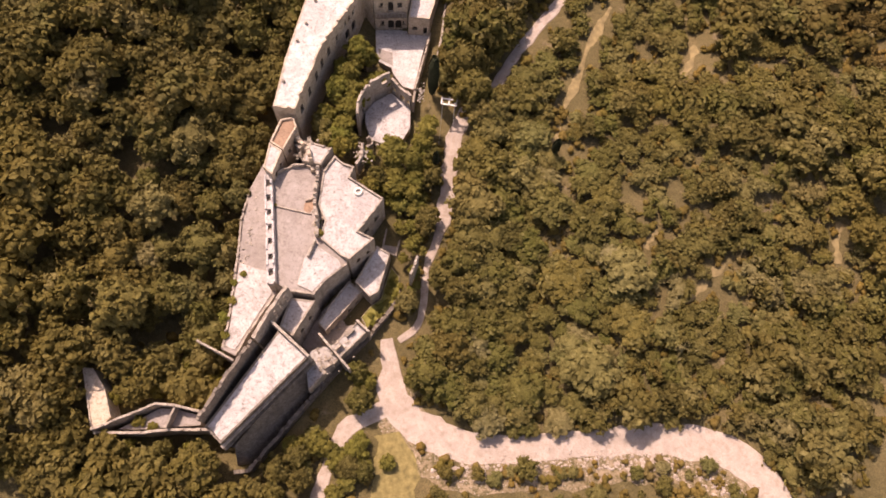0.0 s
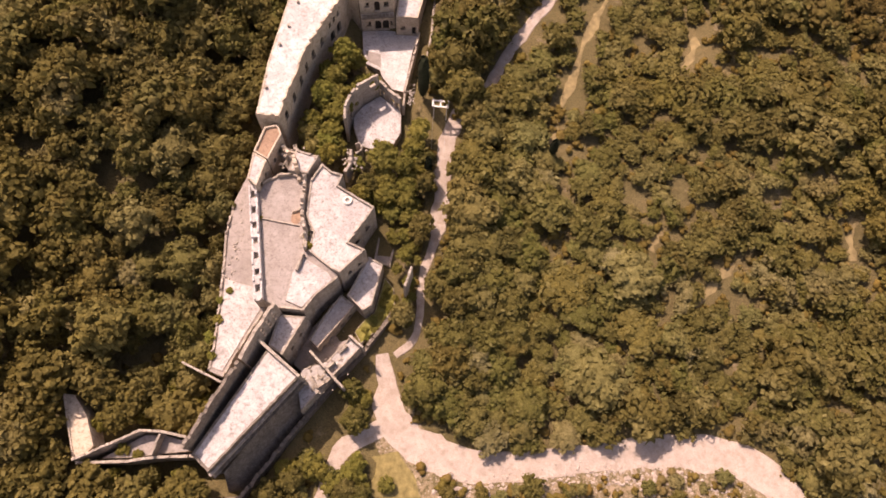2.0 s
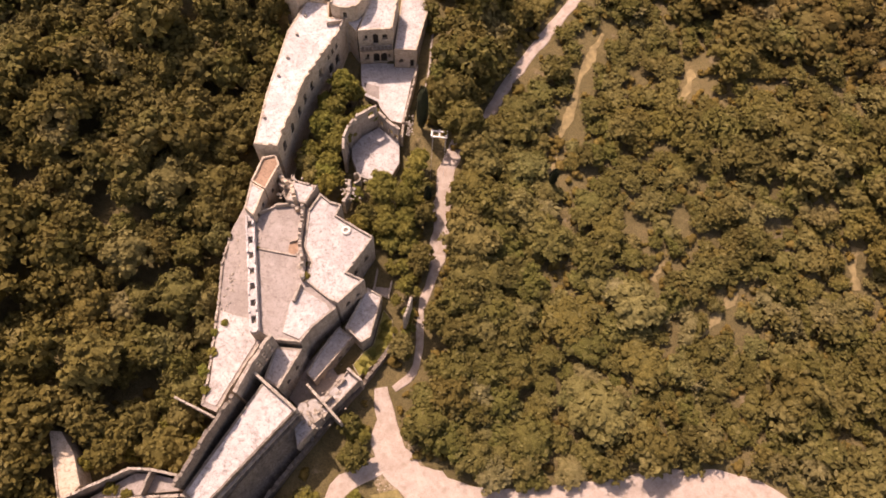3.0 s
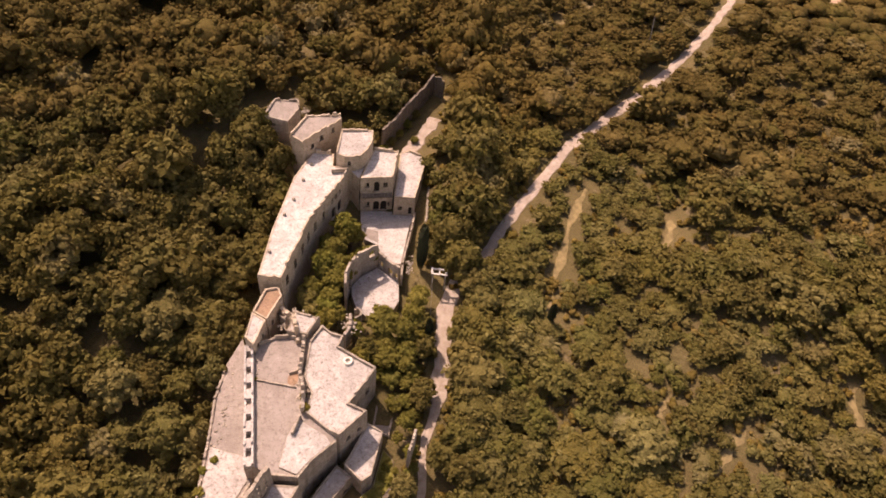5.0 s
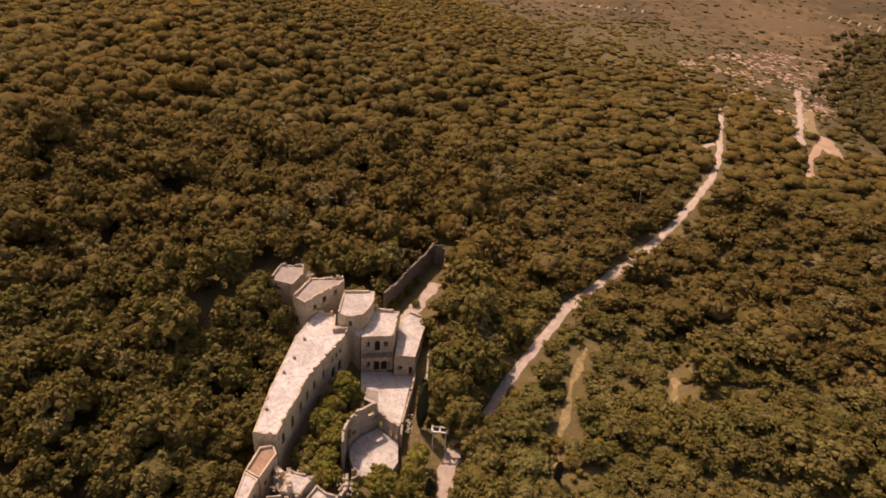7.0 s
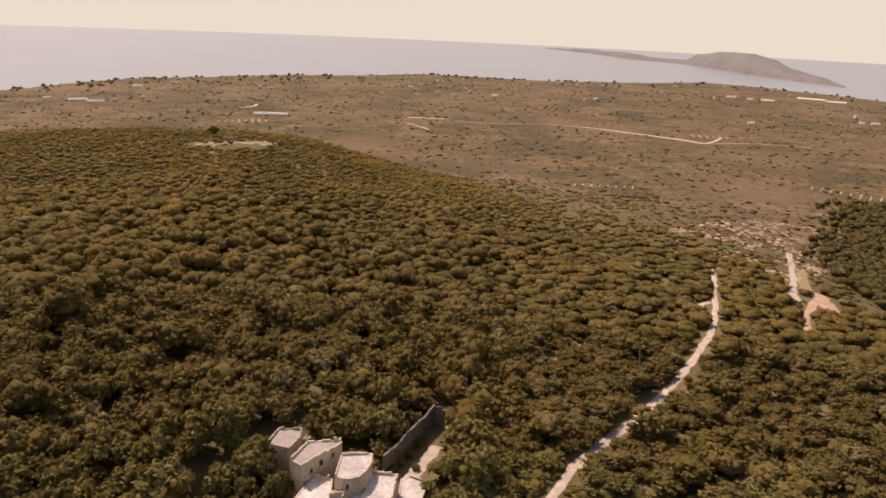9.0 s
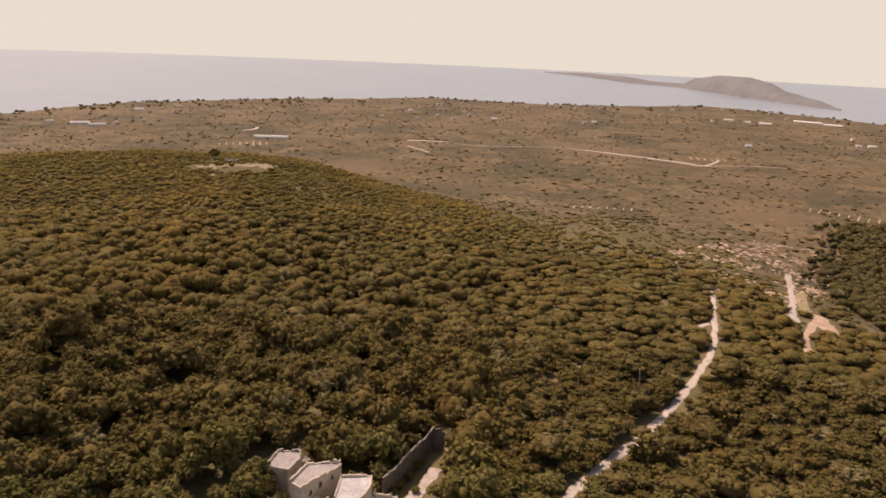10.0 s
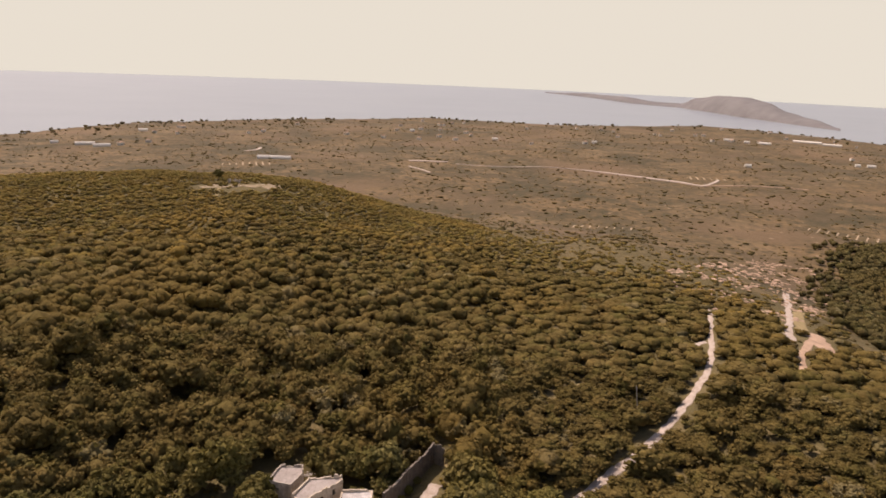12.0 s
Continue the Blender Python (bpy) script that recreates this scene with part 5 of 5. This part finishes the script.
GLADES = [(20, 71, 2.6), (21, 75, 2.4), (22.5, 80, 2.4), (23.2, 83.5, 2.2), (24, 87, 2.4), (26.5, 93, 2.3), (49.0, 52.1, 1.6), (46.7, 49.8, 1.3), (43.7, 45.9, 2.0), (23.3, 64.4, 1.8), (22.2, 66.7, 1.6), (67.7, 59.6, 2.2), (67.5, 56.6, 2.0), (36.3, 54.0, 1.2), (-128, 350, 12), (-115, 355, 10), (-140, 345, 9)]
SPOTS = scatter()
SPOTS.sort(key=lambda s: math.hypot(s[0] + 6, s[1] - 45))
NEAR, REST = SPOTS[:300], SPOTS[300:]
KINDS = [make_tree(k, 2.2, 4.6, (22, 26, 30)[k % 3], LEAF, "dense evergreen maquis tree with a rounded crown") for k in range(6)]
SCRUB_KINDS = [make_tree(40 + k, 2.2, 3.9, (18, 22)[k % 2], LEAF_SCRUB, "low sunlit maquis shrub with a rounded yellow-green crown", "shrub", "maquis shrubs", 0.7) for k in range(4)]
LIGHT_KINDS = [make_tree(20 + k, 2.2, 6.4, 24, LEAF_LIGHT, "light green broadleaf tree in the castle garden") for k in range(3)]
BUSH_KINDS = [make_tree(30 + k, 2.2, 3.6, 20, LEAF_LIGHT, "light green bush growing at the castle's foot", "bush", "castle bushes") for k in range(3)]
USED = set()


def plant(x, y, r, turn, stretch, kinds, pick):
    src = kinds[pick % len(kinds)]
    s = r / 2.2
    m = Matrix.LocRotScale((x, y, height(x, y)), Euler((0, 0, turn)), (s, s, s * stretch))
    if src.name not in USED:
        USED.add(src.name)
        src.matrix_basis = m
        return src
    ob = copy_thing(src, Matrix())
    ob.matrix_basis = m
    return ob


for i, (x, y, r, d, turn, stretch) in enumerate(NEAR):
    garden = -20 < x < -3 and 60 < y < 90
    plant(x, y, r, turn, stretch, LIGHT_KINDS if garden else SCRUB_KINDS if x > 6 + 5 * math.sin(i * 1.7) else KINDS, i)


def wood(name, label, spots, kinds, material):
    """Many trees in one mesh."""
    V, Fc, n = [], [], 0
    for i, (x, y, r, d, turn, stretch) in enumerate(spots):
        v, f = kinds[i % len(kinds)]
        c, s = math.cos(turn), math.sin(turn)
        k = r / 2.2
        w = np.stack([(v[:, 0] * c - v[:, 1] * s) * k + x, (v[:, 0] * s + v[:, 1] * c) * k + y, v[:, 2] * k * stretch + height(x, y)], -1)
        V.append(w), Fc.append(f + n)
        n += len(v)
    ob = link_mesh(name, array_mesh(name, np.concatenate(V), np.concatenate(Fc), True), material)
    return tagged(ob, label, "trees", kind="stuff")


RNG = np.random.default_rng(3)
MID_KINDS = [crown_arrays(RNG, 2.2, 4.6, 28, 12, 0.29, OCTA) for k in range(8)]
LOW_KINDS = [crown_arrays(RNG, 2.2, 3.9, 20, 10, 0.31, OCTA, squash=0.7) for k in range(8)]
MORE_KINDS = [crown_arrays(RNG, 2.2, 4.6, 14, 10, 0.27, OCTA, 0.74) for k in range(8)]
FAR_KINDS = [lump_arrays(RNG, 2.3, 4.0, 4, 5, 0.60) for k in range(10)]
FARTHER_KINDS = [lump_arrays(RNG, 2.3, 3.6, 2, 5, 0.85) for k in range(10)]
MID = [s for s in REST if s[3] < 112 and (s[0] < 8 + 5 * math.sin(s[4] * 5) or s[2] > 2.5)]
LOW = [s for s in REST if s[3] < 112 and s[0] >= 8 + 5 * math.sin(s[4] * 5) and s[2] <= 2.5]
MORE = [s for s in REST if 112 <= s[3] < 172]
FAR = [s for s in REST if 172 <= s[3] < 262]
FARTHER = [s for s in REST if s[3] >= 262]


def sunburnt(spot):
    """Whether a tree of the far slope is dry: ever more of them towards the crest."""
    return (spot[4] * 7.13) % 1.0 < float(ease(200, 400, spot[3])) * 0.95


wood("maquis_wood", "dense olive-green maquis wood covering the slopes", MID, MID_KINDS, LEAF_FAR)
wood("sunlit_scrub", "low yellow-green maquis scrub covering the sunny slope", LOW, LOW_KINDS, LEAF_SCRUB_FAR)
for spots, kinds, where in ((MORE, MORE_KINDS, "on the rising slope"), (FAR, FAR_KINDS, "high on the slope"), (FARTHER, FARTHER_KINDS, "over the hill's crest")):
    for name, label, dry, leaves in (("upper_wood", "dense olive-green maquis wood ", False, LEAF_UPPER), ("dry_wood", "sunburnt brownish maquis wood ", True, LEAF_DRY)):
        chosen = [p for p in spots if sunburnt(p) == dry]
        if chosen:
            wood(name, label + where, chosen, kinds, leaves)


def scrub():
    """Low scattered bushes on the slope and the plain beyond the crest."""
    rng = np.random.default_rng(11)
    spots = []
    while len(spots) < 7500:
        az, d = rng.uniform(-38, 42), 190 + 1450 * rng.uniform() ** 1.5
        x, y = d * math.sin(radians(az)), d * math.cos(radians(az))
        crest = np.interp(az, CREST_AZ, CREST_R)
        if d < crest * (1.12 if az < 6 else 0.9) or np.min(np.hypot(ROAD_ARRAY[:, 0] - x, ROAD_ARRAY[:, 1] - y) - ROAD_ARRAY[:, 2]) < 1.2:
            continue
        if noise.noise(Vector((x * 0.015, y * 0.015, 9.0))) > rng.uniform(-0.3, 0.6):
            continue
        spots.append((x, y, (0.8 + 1.6 * rng.uniform() ** 3) * (1 + d / 2600), d, rng.uniform(0, 6.28), rng.uniform(0.3, 0.5)))
    return spots


wood("plain_scrub", "scattered olive and scrub bushes over the coastal plain", scrub(), [lump_arrays(RNG, 2.3, 2.7, 1) for k in range(8)], LEAF_PLAIN)


def dark_grove():
    """The dense wood on the shaded slope beyond the bare tracks."""
    rng = np.random.default_rng(23)
    ring = [(279, 492), (330, 506), (262, 330), (190, 228), (150, 214), (172, 285), (217, 372)]
    spots = []
    while len(spots) < 1500:
        x, y = rng.uniform(150, 330), rng.uniform(214, 506)
        if inside(x + rng.normal() * 7, y + rng.normal() * 12, ring):
            spots.append((x, y, rng.uniform(1.4, 3.2), 0, rng.uniform(0, 6.28), rng.uniform(0.8, 1.1)))
    return spots


def shore_trees():
    """Dark clumps of trees along the shore."""
    rng = np.random.default_rng(29)
    spots = []
    for k in range(420):
        az = rng.uniform(-36, 34)
        if noise.noise(Vector((az * 0.5, 0, 2))) < -0.1:
            continue
        d = np.interp(az, SHORE_AZ, SHORE_R) * (1 - 0.10 * rng.uniform() ** 2) - 6
        spots.append((d * math.sin(radians(az)), d * math.cos(radians(az)), rng.uniform(1.8, 4.2), d, rng.uniform(0, 6.28), rng.uniform(0.5, 0.9)))
    return spots


wood("shore_wood", "dark tree clumps along the low shore", shore_trees(), FARTHER_KINDS, LEAF_PLAIN)
wood("dark_grove", "dense dark wood on the slope beyond the bare tracks", dark_grove(), FARTHER_KINDS, LEAF_GROVE)


def understory():
    """Low brush between the trees near the castle."""
    rng = np.random.default_rng(13)
    spots = []
    for k in range(9000):
        x, y = rng.uniform(-45, 85), rng.uniform(4, 120)
        if x < -2 and rng.uniform() < 0.75 or x > 60 + y * 0.5:
            continue
        r = rng.uniform(0.35, 0.9)
        if free(x, y, r + 0.5):
            spots.append((x, y, r, 0, rng.uniform(0, 6.28), rng.uniform(0.6, 0.9)))
    return spots[:2400]


wood("brush", "low dry brush filling the gaps between the trees", understory(), [crown_arrays(RNG, 2.3, 3.2, 2, 5, 0.75, ICO1) for k in range(6)], LEAF_DRY)


plant(-141.5, 368.0, 3.6, 0.4, 0.9, KINDS, 2)
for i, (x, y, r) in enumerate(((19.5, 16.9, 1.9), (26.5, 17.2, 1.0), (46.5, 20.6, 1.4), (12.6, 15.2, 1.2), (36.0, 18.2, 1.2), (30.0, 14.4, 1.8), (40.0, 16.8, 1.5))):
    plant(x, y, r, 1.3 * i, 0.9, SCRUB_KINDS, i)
for i, (x, y, r) in enumerate(((-3.0, 51.2, 1.3), (-1.5, 47.5, 1.4), (-0.5, 43.6, 1.2), (-1.2, 56.3, 1.3), (-2.2, 58.8, 1.5), (-0.6, 40.6, 1.0), (-0.9, 49.2, 1.1), (-1.9, 53.2, 1.2), (0.2, 47.2, 0.9), (-0.2, 38.4, 0.9), (-2.4, 45.6, 1.0), (0.1, 41.8, 0.8))):
    plant(x, y, r, 2.2 * i, 1.0, LIGHT_KINDS if i % 3 else BUSH_KINDS, i)
for i, (x, y, r) in enumerate(((-14.6, 16.0, 1.6), (-11.8, 17.6, 1.7), (-12.4, 13.1, 1.5), (-8.4, 15.9, 1.3), (-5.2, 16.6, 1.9), (-15.6, 12.2, 1.6), (-6.0, 12.0, 1.6), (-6.6, 14.4, 1.4), (-7.6, 10.2, 1.5))):
    plant(x, y, r, 1.6 * i, 1.0, SCRUB_KINDS if i % 2 else BUSH_KINDS, i)
WEST_TREES = ((-33.1, 79.3, 3.6), (-33.9, 69.8, 3.1), (-35.6, 63.6, 3.1), (-39.8, 69.6, 2.9), (-28.3, 70.0, 2.3), (-28.4, 75.8, 2.1), (-28.2, 87.9, 2.1), (-32.0, 88.7, 2.5), (-35.8, 86.7, 2.5), (-30.5, 93.4, 2.0), (-42.0, 77.5, 3.0), (-39.4, 84.2, 2.7), (-33.0, 97.4, 1.9), (-28.6, 92.6, 1.8), (-28.4, 62.5, 2.5), (-30.4, 59.2, 2.7))
for i, (x, y, r) in enumerate(WEST_TREES):
    plant(x, y, r, 1.9 * i, 1.15, KINDS, i)

LOW_BUSHES = ((-30.7, 22.4, 1.6), (-27.9, 24.3, 1.5), (-28.5, 31.8, 1.5), (-33.1, 25.9, 1.4), (-28.4, 21.3, 1.4), (-26.8, 29.2, 1.1), (-24.2, 23.2, 1.3))


def garden_bush(x, y, r, pick):
    plant(x, y, r, 1.7 * pick, 0.95 if 60 < y < 90 else 0.85, LIGHT_KINDS if 60 < y < 90 else BUSH_KINDS, pick)


for i, (x, y, r) in enumerate(((-5.1, 25.6, 1.9), (-13.0, 15.6, 2.0), (-10.0, 16.6, 2.3), (-7.2, 14.6, 1.9), (-4.6, 17.6, 1.5), (-3.6, 14.2, 1.6), (-0.4, 15.2, 1.4),
                               (-13.9, 81.0, 2.0), (-16.6, 77.6, 2.0), (-17.2, 73.0, 1.9), (-14.9, 74.8, 1.9), (-18.4, 68.8, 1.7), (-15.4, 68.0, 2.0), (-16.4, 64.6, 1.7), (-13.9, 65.6, 1.5), (-15.2, 71.4, 1.6), (-11.9, 78.2, 1.4), (-12.6, 82.0, 1.3),
                               (-6.4, 63.2, 2.1), (-2.2, 66.1, 1.9), (-2.4, 61.9, 1.8), (-8.9, 56.9, 2.1), (-4.9, 56.7, 1.9), (-1.5, 57.6, 1.6), (-3.4, 52.6, 1.6), (-0.9, 51.4, 1.5), (-1.2, 70.0, 1.6), (-7.0, 59.8, 1.7), (-3.9, 59.4, 1.5), (-17.6, 79.4, 1.6), (-15.0, 83.4, 1.6))):
    garden_bush(*on_site((x, y), SOUTH if y < 40 else NORTH), r, i)
for i, (x, y, r) in enumerate(((-6.3, 62.2, 2.5), (-1.3, 66.4, 2.0), (-1.9, 63.6, 1.8), (-5.1, 56.4, 2.0), (-2.3, 55.8, 1.8), (-9.2, 55.6, 1.8), (-13.9, 78.6, 2.3), (-15.0, 74.8, 2.1), (-16.8, 71.4, 2.2), (-17.9, 67.2, 1.9), (-17.2, 62.8, 1.8), (-14.4, 61.6, 1.8), (-13.8, 69.6, 2.1), (-12.9, 72.8, 1.7))):
    plant(x, y, r, 2.1 * i, 1.05 if x < -8 else 0.85, LIGHT_KINDS, i)
for i, (x, y, r) in enumerate(((-2.2, 58.1, 1.8), (-5.8, 58.9, 1.9), (-1.2, 54.0, 1.4), (-4.1, 53.7, 1.5), (-1.9, 51.0, 1.2), (-1.1, 61.4, 1.5))):
    plant(x, y, r, 2.7 * i, 0.8, LIGHT_KINDS, i + 1)
for i, (x, y) in enumerate(((-29.6, 92.1), (-32.5, 89.0), (-31.0, 96.1), (-26.9, 89.6), (-34.8, 94.2), (-30.4, 85.6), (-25.5, 85.0))):
    plant(x, y, 2.2 + 0.4 * math.sin(i * 2.9), 1.2 * i, 1.6, KINDS, i)
for i, (x, y, r) in enumerate(((-9.6, 106.6, 1.2), (-8.2, 109.4, 1.0), (-6.9, 112.2, 1.2), (-5.4, 115.4, 1.1), (-10.8, 104.6, 1.0), (-5.0, 108.0, 0.9), (-12.8, 112.4, 1.4), (-10.2, 116.0, 1.5), (-7.6, 121.0, 1.6))):
    plant(*on_site((x, y), NORTH), r, 1.5 * i, 0.9, BUSH_KINDS if i % 3 else SCRUB_KINDS, i)
for i, (x, y, r) in enumerate(LOW_BUSHES):
    plant(x, y, r * 1.2, 1.9 * i, 1.5, BUSH_KINDS, i)
for i, (x, y) in enumerate(((-29.6, 56.5), (-29.4, 51.8), (-29.6, 47.2), (-29.2, 43.0), (-28.9, 38.6), (-28.4, 34.8), (-30.8, 33.0), (-32.6, 28.4))):
    plant(x, y, 2.3 + 0.5 * math.sin(i * 2.3), 1.4 * i, 1.5, KINDS, i)
for i, (x, y, r) in enumerate(((-37.6, 19.4, 1.5), (-35.4, 20.4, 1.8), (-33.0, 21.4, 1.9), (-30.6, 21.4, 1.8), (-28.2, 21.8, 1.9), (-26.0, 21.4, 1.6), (-36.4, 23.2, 2.0), (-33.4, 24.6, 2.1), (-29.4, 24.6, 2.0), (-26.6, 24.2, 1.6), (-34.6, 12.6, 1.6), (-30.0, 13.4, 1.7), (-26.4, 13.8, 1.6))):
    plant(*on_site((x, y), SOUTH), r, 1.1 * i, 1.55, SCRUB_KINDS if i % 2 else BUSH_KINDS, i)


def castle_weeds():
    """Small shrubs rooted on the castle's own terraces and walls."""
    for i, (x, y, z, r) in enumerate(((-13.7, 43.6, 4.4, 0.8), (-14.2, 45.2, 4.2, 0.6), (-24.6, 36.0, 1.1, 0.6), (-24.3, 33.4, 1.1, 0.8), (-24.9, 31.0, 1.1, 0.9), (-24.2, 28.6, 1.1, 0.7), (-23.6, 37.4, 1.1, 0.6), (-33.6, 16.4, -1.7, 1.0), (-31.6, 16.0, -1.7, 0.8),
                                     (-3.2, 40.2, -3.4, 0.8), (-2.6, 38.4, -3.4, 0.8), (-3.6, 37.0, -3.4, 0.7), (-4.4, 35.2, -3.4, 0.7), (-5.2, 33.8, -3.4, 0.6), (-2.0, 39.8, -3.4, 0.6), (-20.6, 47.0, 4.1, 0.35), (-4.6, 36.4, -3.3, 0.7), (-3.4, 38.8, -3.3, 0.8), (-3.0, 40.6, -3.3, 0.7), (-5.6, 34.9, -3.3, 0.6))):
        px, py = on_site((x, y), SOUTH)
        ob = plant(px, py, r, 1.3 * i, 0.75, BUSH_KINDS, i)
        ob.location.z = SOUTH[0].z + (z - SOUTH[0].z) * SOUTH[1] - 0.35 * r
        tagged(ob, "small green shrub growing on the castle's masonry", "shrub", "castle shrubs")


castle_weeds()


def rubble():
    """Fallen stones on the ruined floors."""
    rng = np.random.default_rng(17)
    heaps = [((-14.2, 45.6), 0.9, 2.8, 4.05, SOUTH, 90), ((-10.5, 27.0), 1.6, 1.6, -0.55, SOUTH, 80), ((-10.0, 33.0), 1.2, 2.0, -3.35, SOUTH, 50), ((-18.6, 55.4), 0.7, 0.7, 4.05, SOUTH, 30), ((-8.6, 29.4), 1.2, 1.2, -0.55, SOUTH, 30),
             ((-20.6, 44.0), 0.4, 5.0, 4.05, SOUTH, 30), ((-24.0, 42.0), 0.8, 5.0, 1.05, SOUTH, 40), ((-11.4, 62.8), 1.0, 1.4, -7.0, NORTH, 60), ((-20.0, 62.4), 0.9, 1.0, -5.0, NORTH, 40), ((-24.6, 100.6), 1.0, 0.8, 2.65, NORTH, 30), ((-3.2, 75.6), 0.6, 1.5, -7.0, NORTH, 40)]
    V, Fc, n = [], [], 0
    v, f = ICO1
    for (x, y), sx, sy, z, half, count in heaps:
        for k in range(count):
            px, py = on_site((x + rng.normal() * sx * 0.6, y + rng.normal() * sy * 0.6), half)
            pz = half[0].z + (z - half[0].z) * half[1]
            s = rng.uniform(0.06, 0.24)
            w = v * (1 + rng.uniform(-0.35, 0.35, (len(v), 1))) * np.array([s, s * rng.uniform(0.6, 1.2), s * 0.6]) + np.array([px, py, pz + s * 0.25])
            V.append(w), Fc.append(f + n)
            n += len(v)
    ob = link_mesh("rubble", array_mesh("rubble", np.concatenate(V), np.concatenate(Fc)), STONE)
    return tagged(ob, "fallen pale stones on the castle's ruined floors", "rubble", kind="stuff")


rubble()


def cypress(x, y, tall, r):
    rng = np.random.default_rng(int(abs(x * 31 + y * 17)))
    ob = new("cypress_tree")
    tagged(ob, "slender dark cypress beside the castle", "tree", "cypresses")
    V, Fc, n = [], [], 0
    v, f = ICO2
    w = v * (1 + rng.uniform(-0.12, 0.12, (len(v), 1))) * np.array([r * 0.8, r * 0.8, tall * 0.48]) + np.array([0, 0, tall * 0.52])
    V.append(w), Fc.append(f)
    n = len(v)
    per = 420
    h = rng.uniform(-0.95, 0.98, per)
    a = rng.uniform(0, 2 * math.pi, per)
    rad = r * np.sqrt(1 - h * h) * rng.uniform(0.7, 1.05, per)
    p = np.stack([rad * np.cos(a), rad * np.sin(a), tall * 0.52 + h * tall * 0.49], -1)
    t = np.stack([np.cos(a) * 0.3, np.sin(a) * 0.3, np.ones(per)], -1) * 0.28
    b = np.stack([-np.sin(a), np.cos(a), np.zeros(per)], -1) * 0.12
    V.append(np.stack([p - t, p + b, p + t, p - b], 1).reshape(-1, 3))
    k = n + 4 * np.arange(per)[:, None]
    Fc.append((k + np.array([0, 1, 2])).reshape(-1, 3)), Fc.append((k + np.array([0, 2, 3])).reshape(-1, 3))
    link_mesh("crown", array_mesh("crown", np.concatenate(V), np.concatenate(Fc)), CYPRESS, ob)
    bm = bmesh.new()
    tube(bm, (0, 0, -0.5), (0, 0, tall * 0.4), 0.14, 0.08)
    part("trunk", bm, BARK, ob)
    ob.location = (x, y, height(x, y))
    return ob


cypress(-1.5, 74.6, 11.0, 1.1)
cypress(1.3, 79.6, 7.0, 0.55)
cypress(19.6, 66.5, 5.0, 0.7)
cypress(0.6, 61.4, 6.0, 0.6)


def rocks():
    rng = np.random.default_rng(5)
    V, Fc, n = [], [], 0
    for k in range(900):
        x = rng.uniform(6, 53)
        y = np.interp(x, (6, 14, 28, 44, 53), (15.4, 16.2, 19.4, 20.3, 15)) + rng.normal() * 1.0
        s = 0.07 + 0.30 * rng.uniform() ** 2.2
        v, f = ICO1
        w = v * (1 + rng.uniform(-0.3, 0.3, (len(v), 1))) * np.array([s, s * rng.uniform(0.6, 1.2), s * 0.6]) + np.array([x, y, height(x, y) + s * 0.2])
        V.append(w), Fc.append(f + n)
        n += len(v)
    ob = link_mesh("rocks", array_mesh("rocks", np.concatenate(V), np.concatenate(Fc)), ROAD)
    return tagged(ob, "pale limestone rocks strewn below the road", "rocks", kind="stuff")


rocks()


def stony_slope():
    """Bare pinkish stones and soil showing between the bushes of the far slope."""
    rng = np.random.default_rng(41)
    V, Fc, n = [], [], 0
    v, f = ICO1
    ring = [(72, 262), (120, 330), (190, 430), (228, 430), (205, 352), (150, 262), (112, 214), (96, 214)]
    while n < len(v) * 650:
        x, y = rng.uniform(72, 228), rng.uniform(212, 430)
        if not inside(x, y, ring) or noise.noise(Vector((x * 0.05, y * 0.05, 1.0))) < -0.05:
            continue
        a, s = rng.uniform(0, 3.1), rng.uniform(0.5, 1.3)
        w = v * (1 + rng.uniform(-0.3, 0.3, (len(v), 1))) * np.array([s * rng.uniform(0.6, 1.6), s, s * 0.35])
        w = np.stack([w[:, 0] * math.cos(a) - w[:, 1] * math.sin(a) + x, w[:, 0] * math.sin(a) + w[:, 1] * math.cos(a) + y, w[:, 2] + height(x, y) + 0.1], -1)
        V.append(w), Fc.append(f + n)
        n += len(v)
    ob = link_mesh("stones", array_mesh("stones", np.concatenate(V), np.concatenate(Fc)), RED_SOIL)
    return tagged(ob, "pinkish bare stones scattered over the far slope", "stones", kind="stuff")


stony_slope()
